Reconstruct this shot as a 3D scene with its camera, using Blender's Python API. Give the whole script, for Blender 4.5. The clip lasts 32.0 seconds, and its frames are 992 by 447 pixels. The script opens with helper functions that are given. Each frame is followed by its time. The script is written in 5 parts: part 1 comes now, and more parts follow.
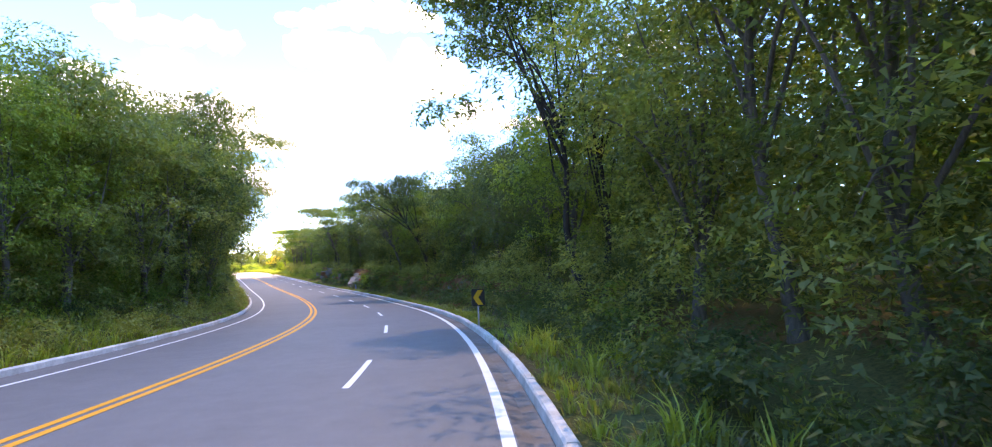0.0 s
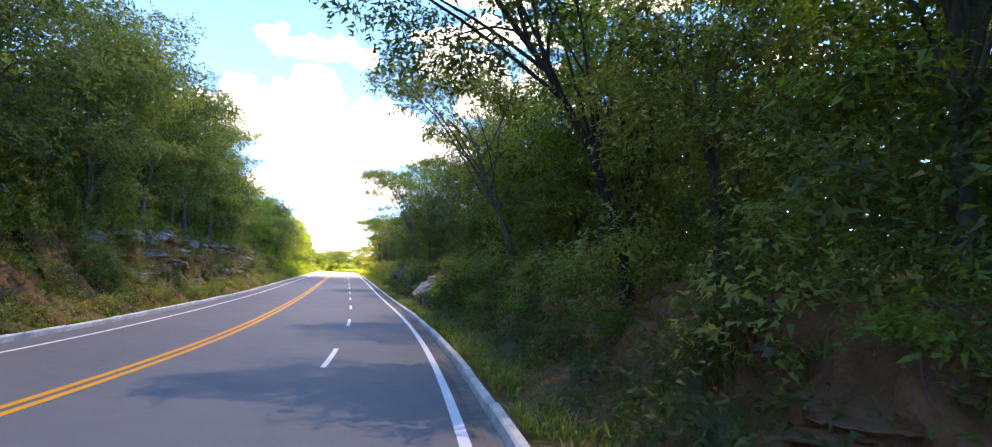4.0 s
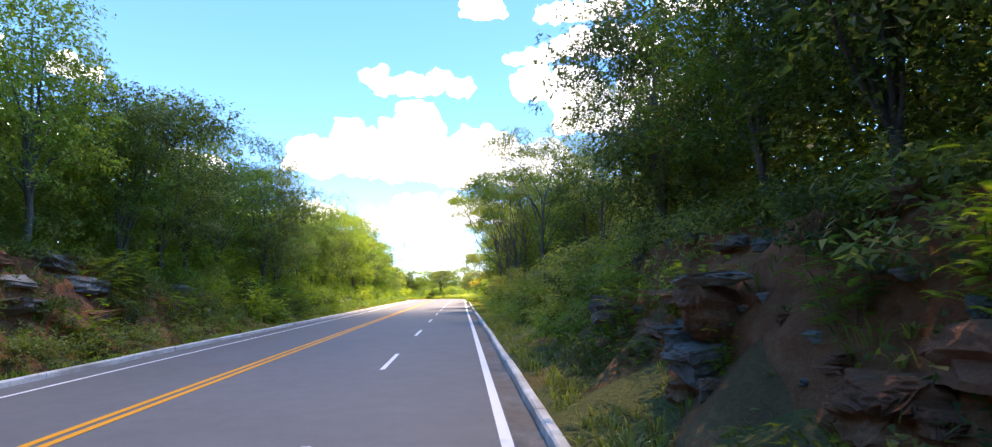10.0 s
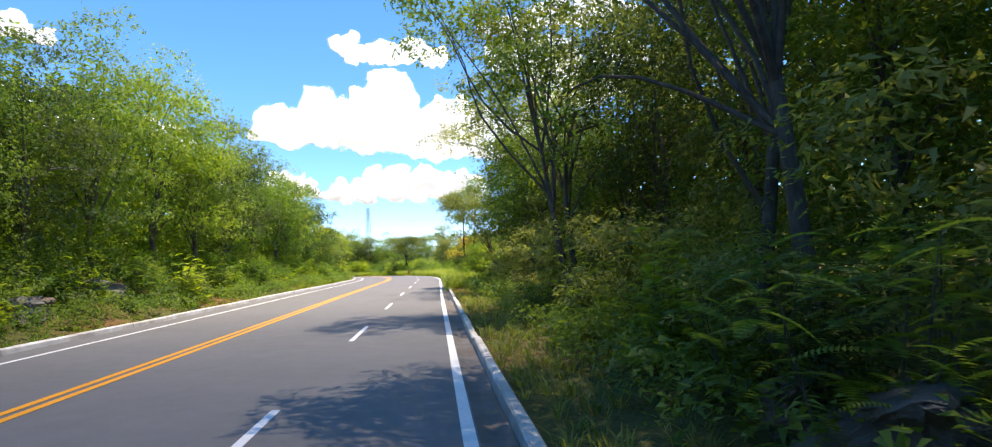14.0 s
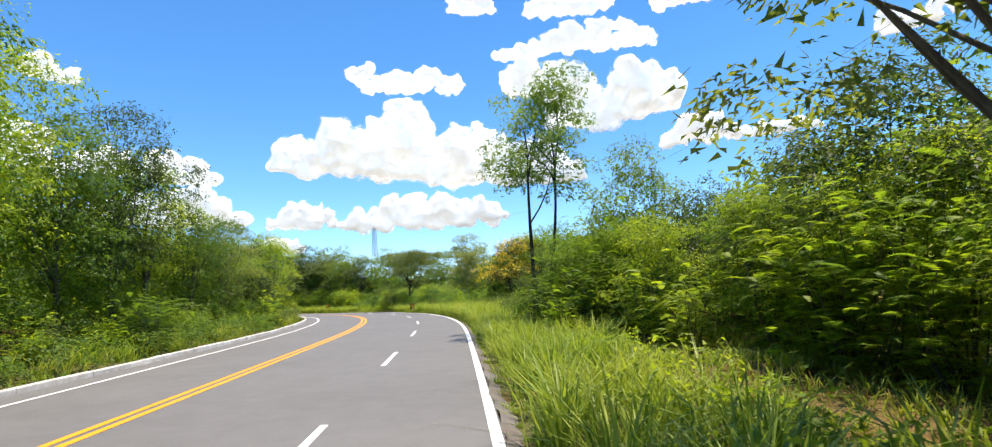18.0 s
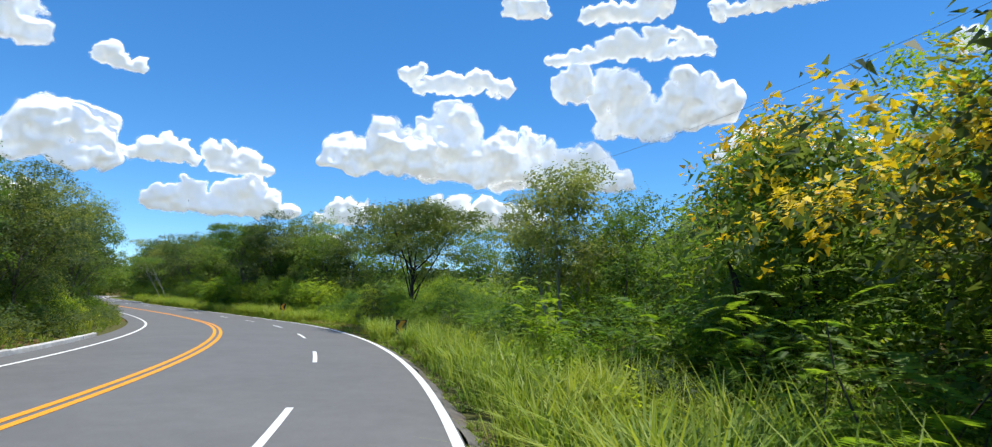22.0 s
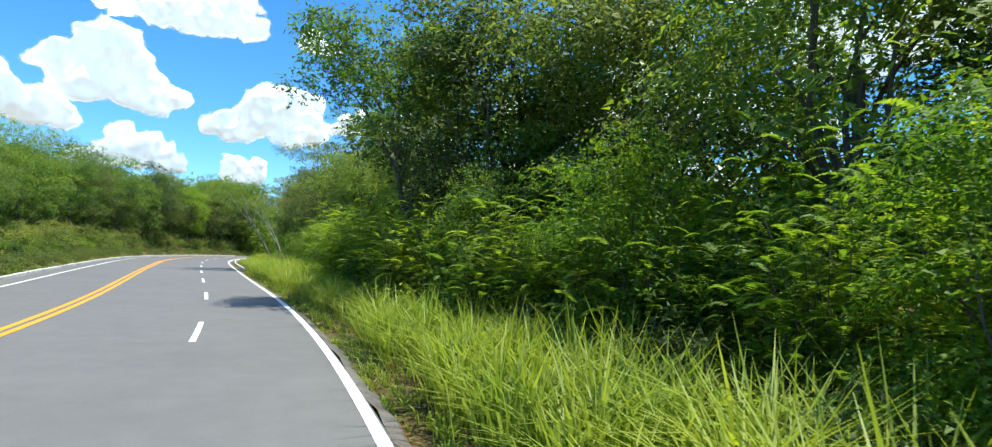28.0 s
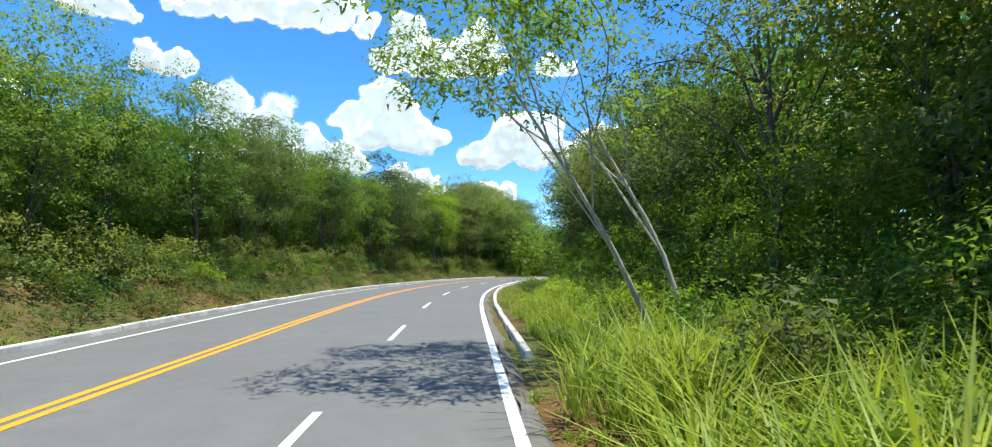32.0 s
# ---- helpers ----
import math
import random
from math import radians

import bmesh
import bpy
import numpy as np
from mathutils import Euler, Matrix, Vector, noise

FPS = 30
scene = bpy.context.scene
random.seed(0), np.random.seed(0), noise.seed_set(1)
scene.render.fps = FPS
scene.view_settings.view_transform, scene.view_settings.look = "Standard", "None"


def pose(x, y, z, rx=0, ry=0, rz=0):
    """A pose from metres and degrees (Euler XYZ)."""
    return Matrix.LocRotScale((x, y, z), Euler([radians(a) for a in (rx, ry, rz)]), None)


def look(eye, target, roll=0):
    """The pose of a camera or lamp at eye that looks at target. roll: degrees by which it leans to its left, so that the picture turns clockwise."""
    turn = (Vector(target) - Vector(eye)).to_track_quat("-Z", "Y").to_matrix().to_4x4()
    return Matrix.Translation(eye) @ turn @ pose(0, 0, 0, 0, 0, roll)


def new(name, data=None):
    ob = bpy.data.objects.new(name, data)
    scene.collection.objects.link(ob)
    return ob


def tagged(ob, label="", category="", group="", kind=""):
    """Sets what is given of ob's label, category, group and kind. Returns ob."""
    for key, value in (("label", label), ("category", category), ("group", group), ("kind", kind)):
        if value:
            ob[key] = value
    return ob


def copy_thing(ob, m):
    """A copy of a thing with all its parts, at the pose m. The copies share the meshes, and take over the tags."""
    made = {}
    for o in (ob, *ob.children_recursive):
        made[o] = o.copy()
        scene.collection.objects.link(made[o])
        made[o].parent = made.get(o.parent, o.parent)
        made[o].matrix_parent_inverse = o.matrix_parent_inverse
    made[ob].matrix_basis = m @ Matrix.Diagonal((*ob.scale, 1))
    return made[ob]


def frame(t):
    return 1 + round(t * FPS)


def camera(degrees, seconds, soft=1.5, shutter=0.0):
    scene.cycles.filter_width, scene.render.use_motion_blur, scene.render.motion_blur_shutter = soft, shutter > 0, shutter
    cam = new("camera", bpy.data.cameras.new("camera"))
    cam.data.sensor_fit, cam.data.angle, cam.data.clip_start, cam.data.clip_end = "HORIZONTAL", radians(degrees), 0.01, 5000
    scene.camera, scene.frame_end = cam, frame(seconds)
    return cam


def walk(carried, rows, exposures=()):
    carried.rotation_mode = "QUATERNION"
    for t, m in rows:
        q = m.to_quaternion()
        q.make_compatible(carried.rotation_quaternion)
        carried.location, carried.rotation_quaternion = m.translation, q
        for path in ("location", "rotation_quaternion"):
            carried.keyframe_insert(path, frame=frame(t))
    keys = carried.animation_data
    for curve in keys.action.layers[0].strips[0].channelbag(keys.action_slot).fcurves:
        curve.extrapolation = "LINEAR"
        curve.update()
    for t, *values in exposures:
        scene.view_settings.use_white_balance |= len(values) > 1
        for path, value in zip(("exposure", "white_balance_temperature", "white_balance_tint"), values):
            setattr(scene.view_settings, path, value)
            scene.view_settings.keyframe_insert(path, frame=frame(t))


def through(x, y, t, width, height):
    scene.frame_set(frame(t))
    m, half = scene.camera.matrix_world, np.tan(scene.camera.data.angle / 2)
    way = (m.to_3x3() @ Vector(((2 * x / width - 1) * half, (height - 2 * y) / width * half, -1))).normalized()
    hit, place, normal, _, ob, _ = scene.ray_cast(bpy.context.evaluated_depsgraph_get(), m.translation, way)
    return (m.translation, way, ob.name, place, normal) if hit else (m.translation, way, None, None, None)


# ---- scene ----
# Camera and its drive: seconds, place, yaw to the left, pitch, roll
PATH = (
    (0.0, (5.637, 0.064, 1.795), -0.26, 4.31, -2.21),
    (0.5, (5.303, 4.825, 1.773), 1.72, 5.36, -2.16),
    (1.0, (4.836, 9.510, 1.727), 2.20, 5.82, -2.60),
    (1.5, (4.308, 14.013, 1.662), 5.07, 7.19, -0.44),
    (2.0, (3.698, 18.454, 1.593), 3.94, 7.07, 1.02),
    (2.5, (3.039, 22.885, 1.523), 4.81, 6.48, 1.41),
    (3.0, (2.214, 27.363, 1.450), 6.68, 6.39, 1.90),
    (3.5, (1.069, 31.975, 1.372), 9.22, 6.59, 1.91),
    (4.0, (-0.272, 36.610, 1.296), 11.06, 5.99, 2.22),
    (4.5, (-1.713, 41.210, 1.248), 13.76, 6.59, 2.22),
    (5.0, (-3.268, 45.812, 1.229), 16.11, 6.37, 1.09),
    (5.5, (-4.946, 50.409, 1.241), 18.43, 6.15, -0.04),
    (6.0, (-6.746, 54.981, 1.284), 20.59, 5.94, -1.18),
    (6.5, (-8.656, 59.516, 1.349), 22.52, 5.72, -2.31),
    (7.0, (-10.661, 64.004, 1.418), 23.52, 4.32, -1.91),
    (7.5, (-12.731, 68.460, 1.490), 22.69, 4.54, -1.93),
    (8.0, (-14.824, 72.880, 1.567), 22.87, 5.56, -1.24),
    (8.5, (-16.943, 77.260, 1.647), 22.99, 6.13, -2.71),
    (9.0, (-19.053, 81.631, 1.738), 23.80, 6.99, -1.87),
    (9.5, (-21.109, 86.005, 1.842), 23.06, 7.53, -3.47),
    (10.0, (-23.139, 90.377, 1.957), 21.71, 7.87, -1.66),
    (10.5, (-25.163, 94.748, 2.084), 21.72, 8.98, -0.84),
    (11.0, (-27.184, 99.132, 2.218), 20.82, 10.49, -1.92),
    (11.5, (-29.194, 103.533, 2.348), 19.47, 8.89, -3.49),
    (12.0, (-31.231, 107.959, 2.475), 18.81, 7.49, -3.96),
    (12.5, (-33.346, 112.446, 2.600), 17.71, 6.34, -2.78),
    (13.0, (-35.482, 116.934, 2.720), 19.20, 6.29, -3.31),
    (13.5, (-37.594, 121.353, 2.838), 20.49, 5.57, -3.33),
    (14.0, (-39.700, 125.741, 2.955), 19.18, 5.15, -1.76),
    (14.5, (-41.808, 130.123, 3.073), 19.58, 4.55, -2.26),
    (15.0, (-43.914, 134.501, 3.190), 20.07, 5.12, -2.35),
    (15.5, (-46.019, 138.885, 3.309), 20.66, 5.70, -2.43),
    (16.0, (-48.120, 143.269, 3.428), 21.32, 6.27, -2.51),
    (16.5, (-50.206, 147.645, 3.548), 21.93, 6.85, -2.60),
    (17.0, (-52.264, 152.015, 3.668), 21.53, 6.85, -2.30),
    (17.5, (-54.279, 156.371, 3.789), 20.27, 7.20, -2.98),
    (18.0, (-56.288, 160.741, 3.909), 20.80, 7.86, -2.75),
    (18.5, (-58.345, 165.184, 4.031), 20.89, 7.80, -2.33),
    (19.0, (-60.406, 169.640, 4.152), 21.09, 8.33, -1.71),
    (19.5, (-62.434, 174.057, 4.270), 20.88, 8.32, -1.50),
    (20.0, (-64.440, 178.413, 4.386), 20.18, 8.22, -0.39),
    (20.5, (-66.401, 182.685, 4.498), 21.14, 8.58, -0.76),
    (21.0, (-68.468, 186.945, 4.609), 20.80, 8.54, 0.88),
    (21.5, (-70.830, 191.211, 4.721), 21.69, 8.51, 0.43),
    (22.0, (-73.374, 195.338, 4.831), 25.07, 8.49, 1.19),
    (22.5, (-75.982, 199.210, 4.931), 23.87, 6.67, 1.87),
    (23.0, (-78.688, 202.876, 5.020), 27.07, 6.54, -2.15),
    (23.5, (-81.472, 206.345, 5.098), 25.49, 4.24, -2.36),
    (24.0, (-84.384, 209.641, 5.167), 26.10, 2.94, -3.46),
    (24.5, (-87.451, 212.764, 5.229), 26.77, 3.06, -3.44),
    (25.0, (-90.655, 215.743, 5.282), 28.74, 2.48, -1.81),
    (25.5, (-94.011, 218.615, 5.329), 33.24, 2.78, -2.11),
    (26.0, (-97.513, 221.366, 5.370), 34.72, 3.28, -1.02),
    (26.5, (-101.157, 224.011, 5.404), 36.21, 3.77, 0.06),
    (27.0, (-104.919, 226.555, 5.432), 37.44, 4.26, 1.15),
    (27.5, (-108.764, 229.028, 5.458), 38.19, 4.76, 2.23),
    (28.0, (-112.676, 231.480, 5.499), 42.09, 4.46, 1.83),
    (28.5, (-116.676, 233.977, 5.558), 46.63, 6.32, 0.52),
    (29.0, (-120.869, 236.366, 5.633), 49.67, 7.88, 1.70),
    (29.5, (-125.328, 238.468, 5.728), 54.76, 7.28, 2.06),
    (30.0, (-129.887, 240.361, 5.837), 59.76, 7.08, 1.22),
    (30.5, (-134.427, 242.100, 5.951), 62.95, 7.33, 0.40),
    (31.0, (-138.949, 243.754, 6.070), 64.13, 5.37, 0.17),
    (31.5, (-143.441, 245.430, 6.195), 64.90, 5.17, 1.05),
    (32.0, (-147.912, 247.118, 6.325), 66.06, 5.36, -0.57),
)


def facing(place, yaw, pitch, roll):
    y, p = radians(yaw), radians(pitch)
    ahead = Vector((-math.sin(y) * math.cos(p), math.cos(y) * math.cos(p), math.sin(p)))
    return look(place, Vector(place) + ahead * 10, roll)


cam = camera(81.165, 32.0, soft=1.15, shutter=0.035)
walk(cam, [(t, facing(p, y, pi, r)) for t, p, y, pi, r in PATH],
     exposures=((0.0, 2.85, 9300, 34), (2.0, 2.45, 9300, 33), (3.0, 2.6, 9300, 33), (4.0, 2.5, 9200, 32), (7.0, 3.05, 9400, 33), (8.0, 2.5, 9000, 30), (9.0, 2.25, 8700, 27), (10.0, 2.05, 8300, 25), (11.0, 1.85, 8000, 22), (12.0, 1.75, 7900, 20),
                (13.0, 1.65, 7900, 20), (14.0, 1.3, 7600, 16), (17.0, 1.05, 7400, 14), (18.0, 0.95, 7300, 12), (20.0, 0.42, 6500, 6), (22.0, 0.42, 6500, 6), (25.0, 0.65, 6400, 4), (28.0, 0.95, 6500, 2), (32.0, 0.92, 6600, 2)))

# Light: a high midday sun on the right of the road, blue sky with fair-weather cumulus
SUN_AZ, SUN_EL = 35.0, 78.0        # degrees from +x towards +y, and above the horizon
world = bpy.data.worlds.new("sky")
scene.world = world
world.use_nodes = True
wn = world.node_tree.nodes
sky = wn.new("ShaderNodeTexSky")
sky.sky_type = "NISHITA"
sky.sun_disc = False
sky.sun_elevation = radians(SUN_EL)
sky.sun_rotation = radians(90 - SUN_AZ)
sky.altitude = 1500
sky.air_density = 1.0
sky.dust_density = 0.0
sky.ozone_density = 6.0
depth = wn.new("ShaderNodeHueSaturation")
depth.inputs["Saturation"].default_value = 1.22
depth.inputs["Value"].default_value = 1.0
world.node_tree.links.new(sky.outputs[0], depth.inputs["Color"])
world.node_tree.links.new(depth.outputs[0], wn["Background"].inputs[0])
wn["Background"].inputs[1].default_value = 0.15
sun = new("sun", bpy.data.lights.new("sun", "SUN"))
sun.data.energy = 3.9
sun.data.angle = radians(0.5)
sun.data.color = (1.0, 0.95, 0.86)
sun.matrix_world = look((120, 90, 160), (120 - math.cos(radians(SUN_EL)) * math.cos(radians(SUN_AZ)),
                                         90 - math.cos(radians(SUN_EL)) * math.sin(radians(SUN_AZ)),
                                         160 - math.sin(radians(SUN_EL))))

# ------------------------------------------------------------------ materials


def material(name, rough=0.8, spec=0.3):
    m = bpy.data.materials.new(name)
    m.use_nodes = True
    b = m.node_tree.nodes["Principled BSDF"]
    b.inputs["Roughness"].default_value = rough
    b.inputs["Specular IOR Level"].default_value = spec
    return m, m.node_tree.nodes, m.node_tree.links, b


def noise_node(n, l, scale, detail=4.0, rough=0.6, vec=None):
    t = n.new("ShaderNodeTexNoise")
    t.inputs["Scale"].default_value = scale
    t.inputs["Detail"].default_value = detail
    t.inputs["Roughness"].default_value = rough
    if vec is None:
        vec = n.new("ShaderNodeNewGeometry").outputs["Position"]
    l.new(vec, t.inputs["Vector"])
    return t.outputs["Fac"]


def ramp(n, l, fac, stops):
    r = n.new("ShaderNodeValToRGB")
    while len(r.color_ramp.elements) < len(stops):
        r.color_ramp.elements.new(0.5)
    for e, (p, c) in zip(r.color_ramp.elements, stops):
        e.position = p
        e.color = (*c, 1)
    l.new(fac, r.inputs[0])
    return r.outputs[0]


def mix(n, l, fac, a, b, kind="MIX"):
    m = n.new("ShaderNodeMix")
    m.data_type = "RGBA"
    m.blend_type = kind
    for sock, v in ((m.inputs[0], fac), (m.inputs[6], a), (m.inputs[7], b)):
        if isinstance(v, (int, float)):
            sock.default_value = v
        elif isinstance(v, tuple):
            sock.default_value = (*v, 1)
        else:
            l.new(v, sock)
    return m.outputs[2]


def bump(n, l, b, height, strength, dist):
    k = n.new("ShaderNodeBump")
    k.inputs["Strength"].default_value = strength
    k.inputs["Distance"].default_value = dist
    l.new(height, k.inputs["Height"])
    l.new(k.outputs[0], b.inputs["Normal"])


def mat_asphalt():
    m, n, l, b = material("asphalt", 0.75, 0.35)
    big = noise_node(n, l, 0.35, 4)
    mid = noise_node(n, l, 2.2, 5)
    fine = noise_node(n, l, 95, 3, 0.7)
    base = ramp(n, l, big, ((0.3, (0.118, 0.112, 0.106)), (0.7, (0.166, 0.159, 0.152))))
    base = mix(n, l, 0.35, base, ramp(n, l, mid, ((0.35, (0.1, 0.095, 0.09)), (0.65, (0.182, 0.173, 0.164)))))
    base = mix(n, l, 0.4, base, ramp(n, l, fine, ((0.3, (0.06, 0.06, 0.062)), (0.7, (0.26, 0.255, 0.25)))))
    l.new(base, b.inputs["Base Color"])
    bump(n, l, b, fine, 0.35, 0.006)
    return m


def mat_paint(name, col, worn):
    m, n, l, b = material(name, 0.65, 0.3)
    w = noise_node(n, l, 14, 6, 0.75)
    w2 = noise_node(n, l, 1.3, 3)
    c = ramp(n, l, w, ((0.3, worn), (0.42, col)))
    c = mix(n, l, 0.25, c, ramp(n, l, w2, ((0.3, tuple(v * 0.7 for v in col)), (0.7, col))))
    l.new(c, b.inputs["Base Color"])
    bump(n, l, b, noise_node(n, l, 90, 2), 0.3, 0.003)
    return m


def mat_concrete(name, light, dark, dirt):
    m, n, l, b = material(name, 0.85, 0.25)
    a = noise_node(n, l, 3.0, 6, 0.7)
    d = noise_node(n, l, 0.6, 4)
    f = noise_node(n, l, 40, 4)
    c = ramp(n, l, a, ((0.32, dark), (0.62, light)))
    c = mix(n, l, ramp(n, l, d, ((0.45, (0, 0, 0)), (0.7, (0.8, 0.8, 0.8)))), c, dirt)
    c = mix(n, l, 0.3, c, ramp(n, l, f, ((0.3, dark), (0.7, light))))
    l.new(c, b.inputs["Base Color"])
    bump(n, l, b, f, 0.4, 0.01)
    return m


def mat_ground():
    m, n, l, b = material("soil_and_litter", 0.95, 0.1)
    big = noise_node(n, l, 0.12, 5)
    mid = noise_node(n, l, 1.1, 6, 0.7)
    fine = noise_node(n, l, 18, 5, 0.7)
    soil = ramp(n, l, mid, ((0.3, (0.12, 0.05, 0.024)), (0.5, (0.22, 0.088, 0.04)), (0.7, (0.27, 0.15, 0.08))))
    green = ramp(n, l, fine, ((0.3, (0.035, 0.06, 0.015)), (0.7, (0.12, 0.15, 0.04))))
    c = mix(n, l, ramp(n, l, big, ((0.32, (0.15, 0.15, 0.15)), (0.5, (0.95, 0.95, 0.95)))), soil, green)
    steep = n.new("ShaderNodeSeparateXYZ")
    l.new(n.new("ShaderNodeNewGeometry").outputs["True Normal"], steep.inputs[0])
    c = mix(n, l, ramp(n, l, steep.outputs[2], ((0.74, (0.85, 0.85, 0.85)), (0.91, (0, 0, 0)))), c, soil)
    c = mix(n, l, 0.22, c, ramp(n, l, fine, ((0.3, (0.06, 0.035, 0.02)), (0.7, (0.3, 0.18, 0.1)))))
    l.new(c, b.inputs["Base Color"])
    bump(n, l, b, fine, 0.8, 0.05)
    return m


def mat_earth():
    """Raw red bank earth with stones, streaks and litter."""
    m, n, l, b = material("raw_red_earth", 0.95, 0.1)
    big = noise_node(n, l, 0.5, 5)
    mid = noise_node(n, l, 2.6, 6, 0.7)
    fine = noise_node(n, l, 24, 5, 0.75)
    c = ramp(n, l, mid, ((0.3, (0.19, 0.055, 0.022)), (0.5, (0.38, 0.115, 0.045)), (0.7, (0.46, 0.2, 0.1))))
    c = mix(n, l, ramp(n, l, big, ((0.58, (0, 0, 0)), (0.74, (0.6, 0.6, 0.6)))), c, (0.14, 0.11, 0.065))
    c = mix(n, l, 0.3, c, ramp(n, l, fine, ((0.32, (0.05, 0.03, 0.018)), (0.68, (0.36, 0.21, 0.13)))))
    l.new(c, b.inputs["Base Color"])
    bump(n, l, b, mix(n, l, 0.5, mid, fine), 0.9, 0.1)
    return m


def mat_rock(name, tones):
    m, n, l, b = material(name, 0.9, 0.2)
    pos = n.new("ShaderNodeNewGeometry").outputs["Position"]
    sc = n.new("ShaderNodeMapping")
    sc.inputs["Scale"].default_value = (0.5, 0.5, 3.2)
    l.new(pos, sc.inputs[0])
    bed = noise_node(n, l, 1.1, 6, 0.65, sc.outputs[0])
    spot = noise_node(n, l, 0.7, 5)
    fine = noise_node(n, l, 22, 6, 0.7)
    c = ramp(n, l, bed, ((0.3, tones[0]), (0.5, tones[1]), (0.68, tones[2])))
    c = mix(n, l, ramp(n, l, spot, ((0.5, (0, 0, 0)), (0.66, (0.75, 0.75, 0.75)))), c, tones[3])
    c = mix(n, l, 0.16, c, ramp(n, l, fine, ((0.3, (0.03, 0.028, 0.025)), (0.7, (0.26, 0.24, 0.21)))))
    l.new(c, b.inputs["Base Color"])
    bump(n, l, b, mix(n, l, 0.5, bed, fine), 0.9, 0.12)
    return m


def mat_leaf(name, tones, shine=0.5, through=0.53):
    """Leaves: each leaf its own tone, each plant too, light through the blade."""
    m, n, l, b = material(name, shine, 0.22)
    isl = n.new("ShaderNodeNewGeometry").outputs["Random Per Island"]
    obj = n.new("ShaderNodeObjectInfo").outputs["Random"]
    c = ramp(n, l, isl, tuple((i / (len(tones) - 1) * 0.9 + 0.05, t) for i, t in enumerate(tones)))
    patch = noise_node(n, l, 0.55, 3)
    c = mix(n, l, ramp(n, l, patch, ((0.4, (0, 0, 0)), (0.65, (0.55, 0.55, 0.55)))), c,
            tuple(min(1, v * k) for v, k in zip(tones[-1], (1.35, 1.15, 0.8))))
    hsv = n.new("ShaderNodeHueSaturation")
    mr = n.new("ShaderNodeMapRange")
    mr.inputs["To Min"].default_value = 0.72
    mr.inputs["To Max"].default_value = 1.3
    l.new(obj, mr.inputs["Value"])
    l.new(mr.outputs[0], hsv.inputs["Value"])
    mh = n.new("ShaderNodeMapRange")
    mh.inputs["To Min"].default_value = 0.52
    mh.inputs["To Max"].default_value = 0.478
    l.new(obj, mh.inputs["Value"])
    l.new(mh.outputs[0], hsv.inputs["Hue"])
    l.new(c, hsv.inputs["Color"])
    c = hsv.outputs[0]
    l.new(c, b.inputs["Base Color"])
    tr = n.new("ShaderNodeBsdfTranslucent")
    l.new(mix(n, l, 1.0, c, (1.4, 1.4, 0.6), "MULTIPLY"), tr.inputs[0])
    ms = n.new("ShaderNodeMixShader")
    ms.inputs[0].default_value = through
    l.new(b.outputs[0], ms.inputs[1])
    l.new(tr.outputs[0], ms.inputs[2])
    l.new(ms.outputs[0], n["Material Output"].inputs[0])
    return m


def mat_bark(name, a, c2):
    m, n, l, b = material(name, 0.9, 0.15)
    pos = n.new("ShaderNodeNewGeometry").outputs["Position"]
    sc = n.new("ShaderNodeMapping")
    sc.inputs["Scale"].default_value = (1, 1, 0.25)
    l.new(pos, sc.inputs[0])
    t = noise_node(n, l, 16, 6, 0.7, sc.outputs[0])
    p = noise_node(n, l, 1.6, 4)
    c = mix(n, l, 0.4, ramp(n, l, t, ((0.32, a), (0.66, c2))), ramp(n, l, p, ((0.35, a), (0.65, c2))))
    l.new(c, b.inputs["Base Color"])
    bump(n, l, b, t, 0.8, 0.03)
    return m


def mat_plain(name, col, rough=0.5, vary=0.2, metal=0.0):
    m, n, l, b = material(name, rough, 0.4)
    t = noise_node(n, l, 9, 5, 0.7)
    c = ramp(n, l, t, ((0.3, tuple(v * (1 - vary) for v in col)), (0.65, col)))
    l.new(c, b.inputs["Base Color"])
    b.inputs["Metallic"].default_value = metal
    return m


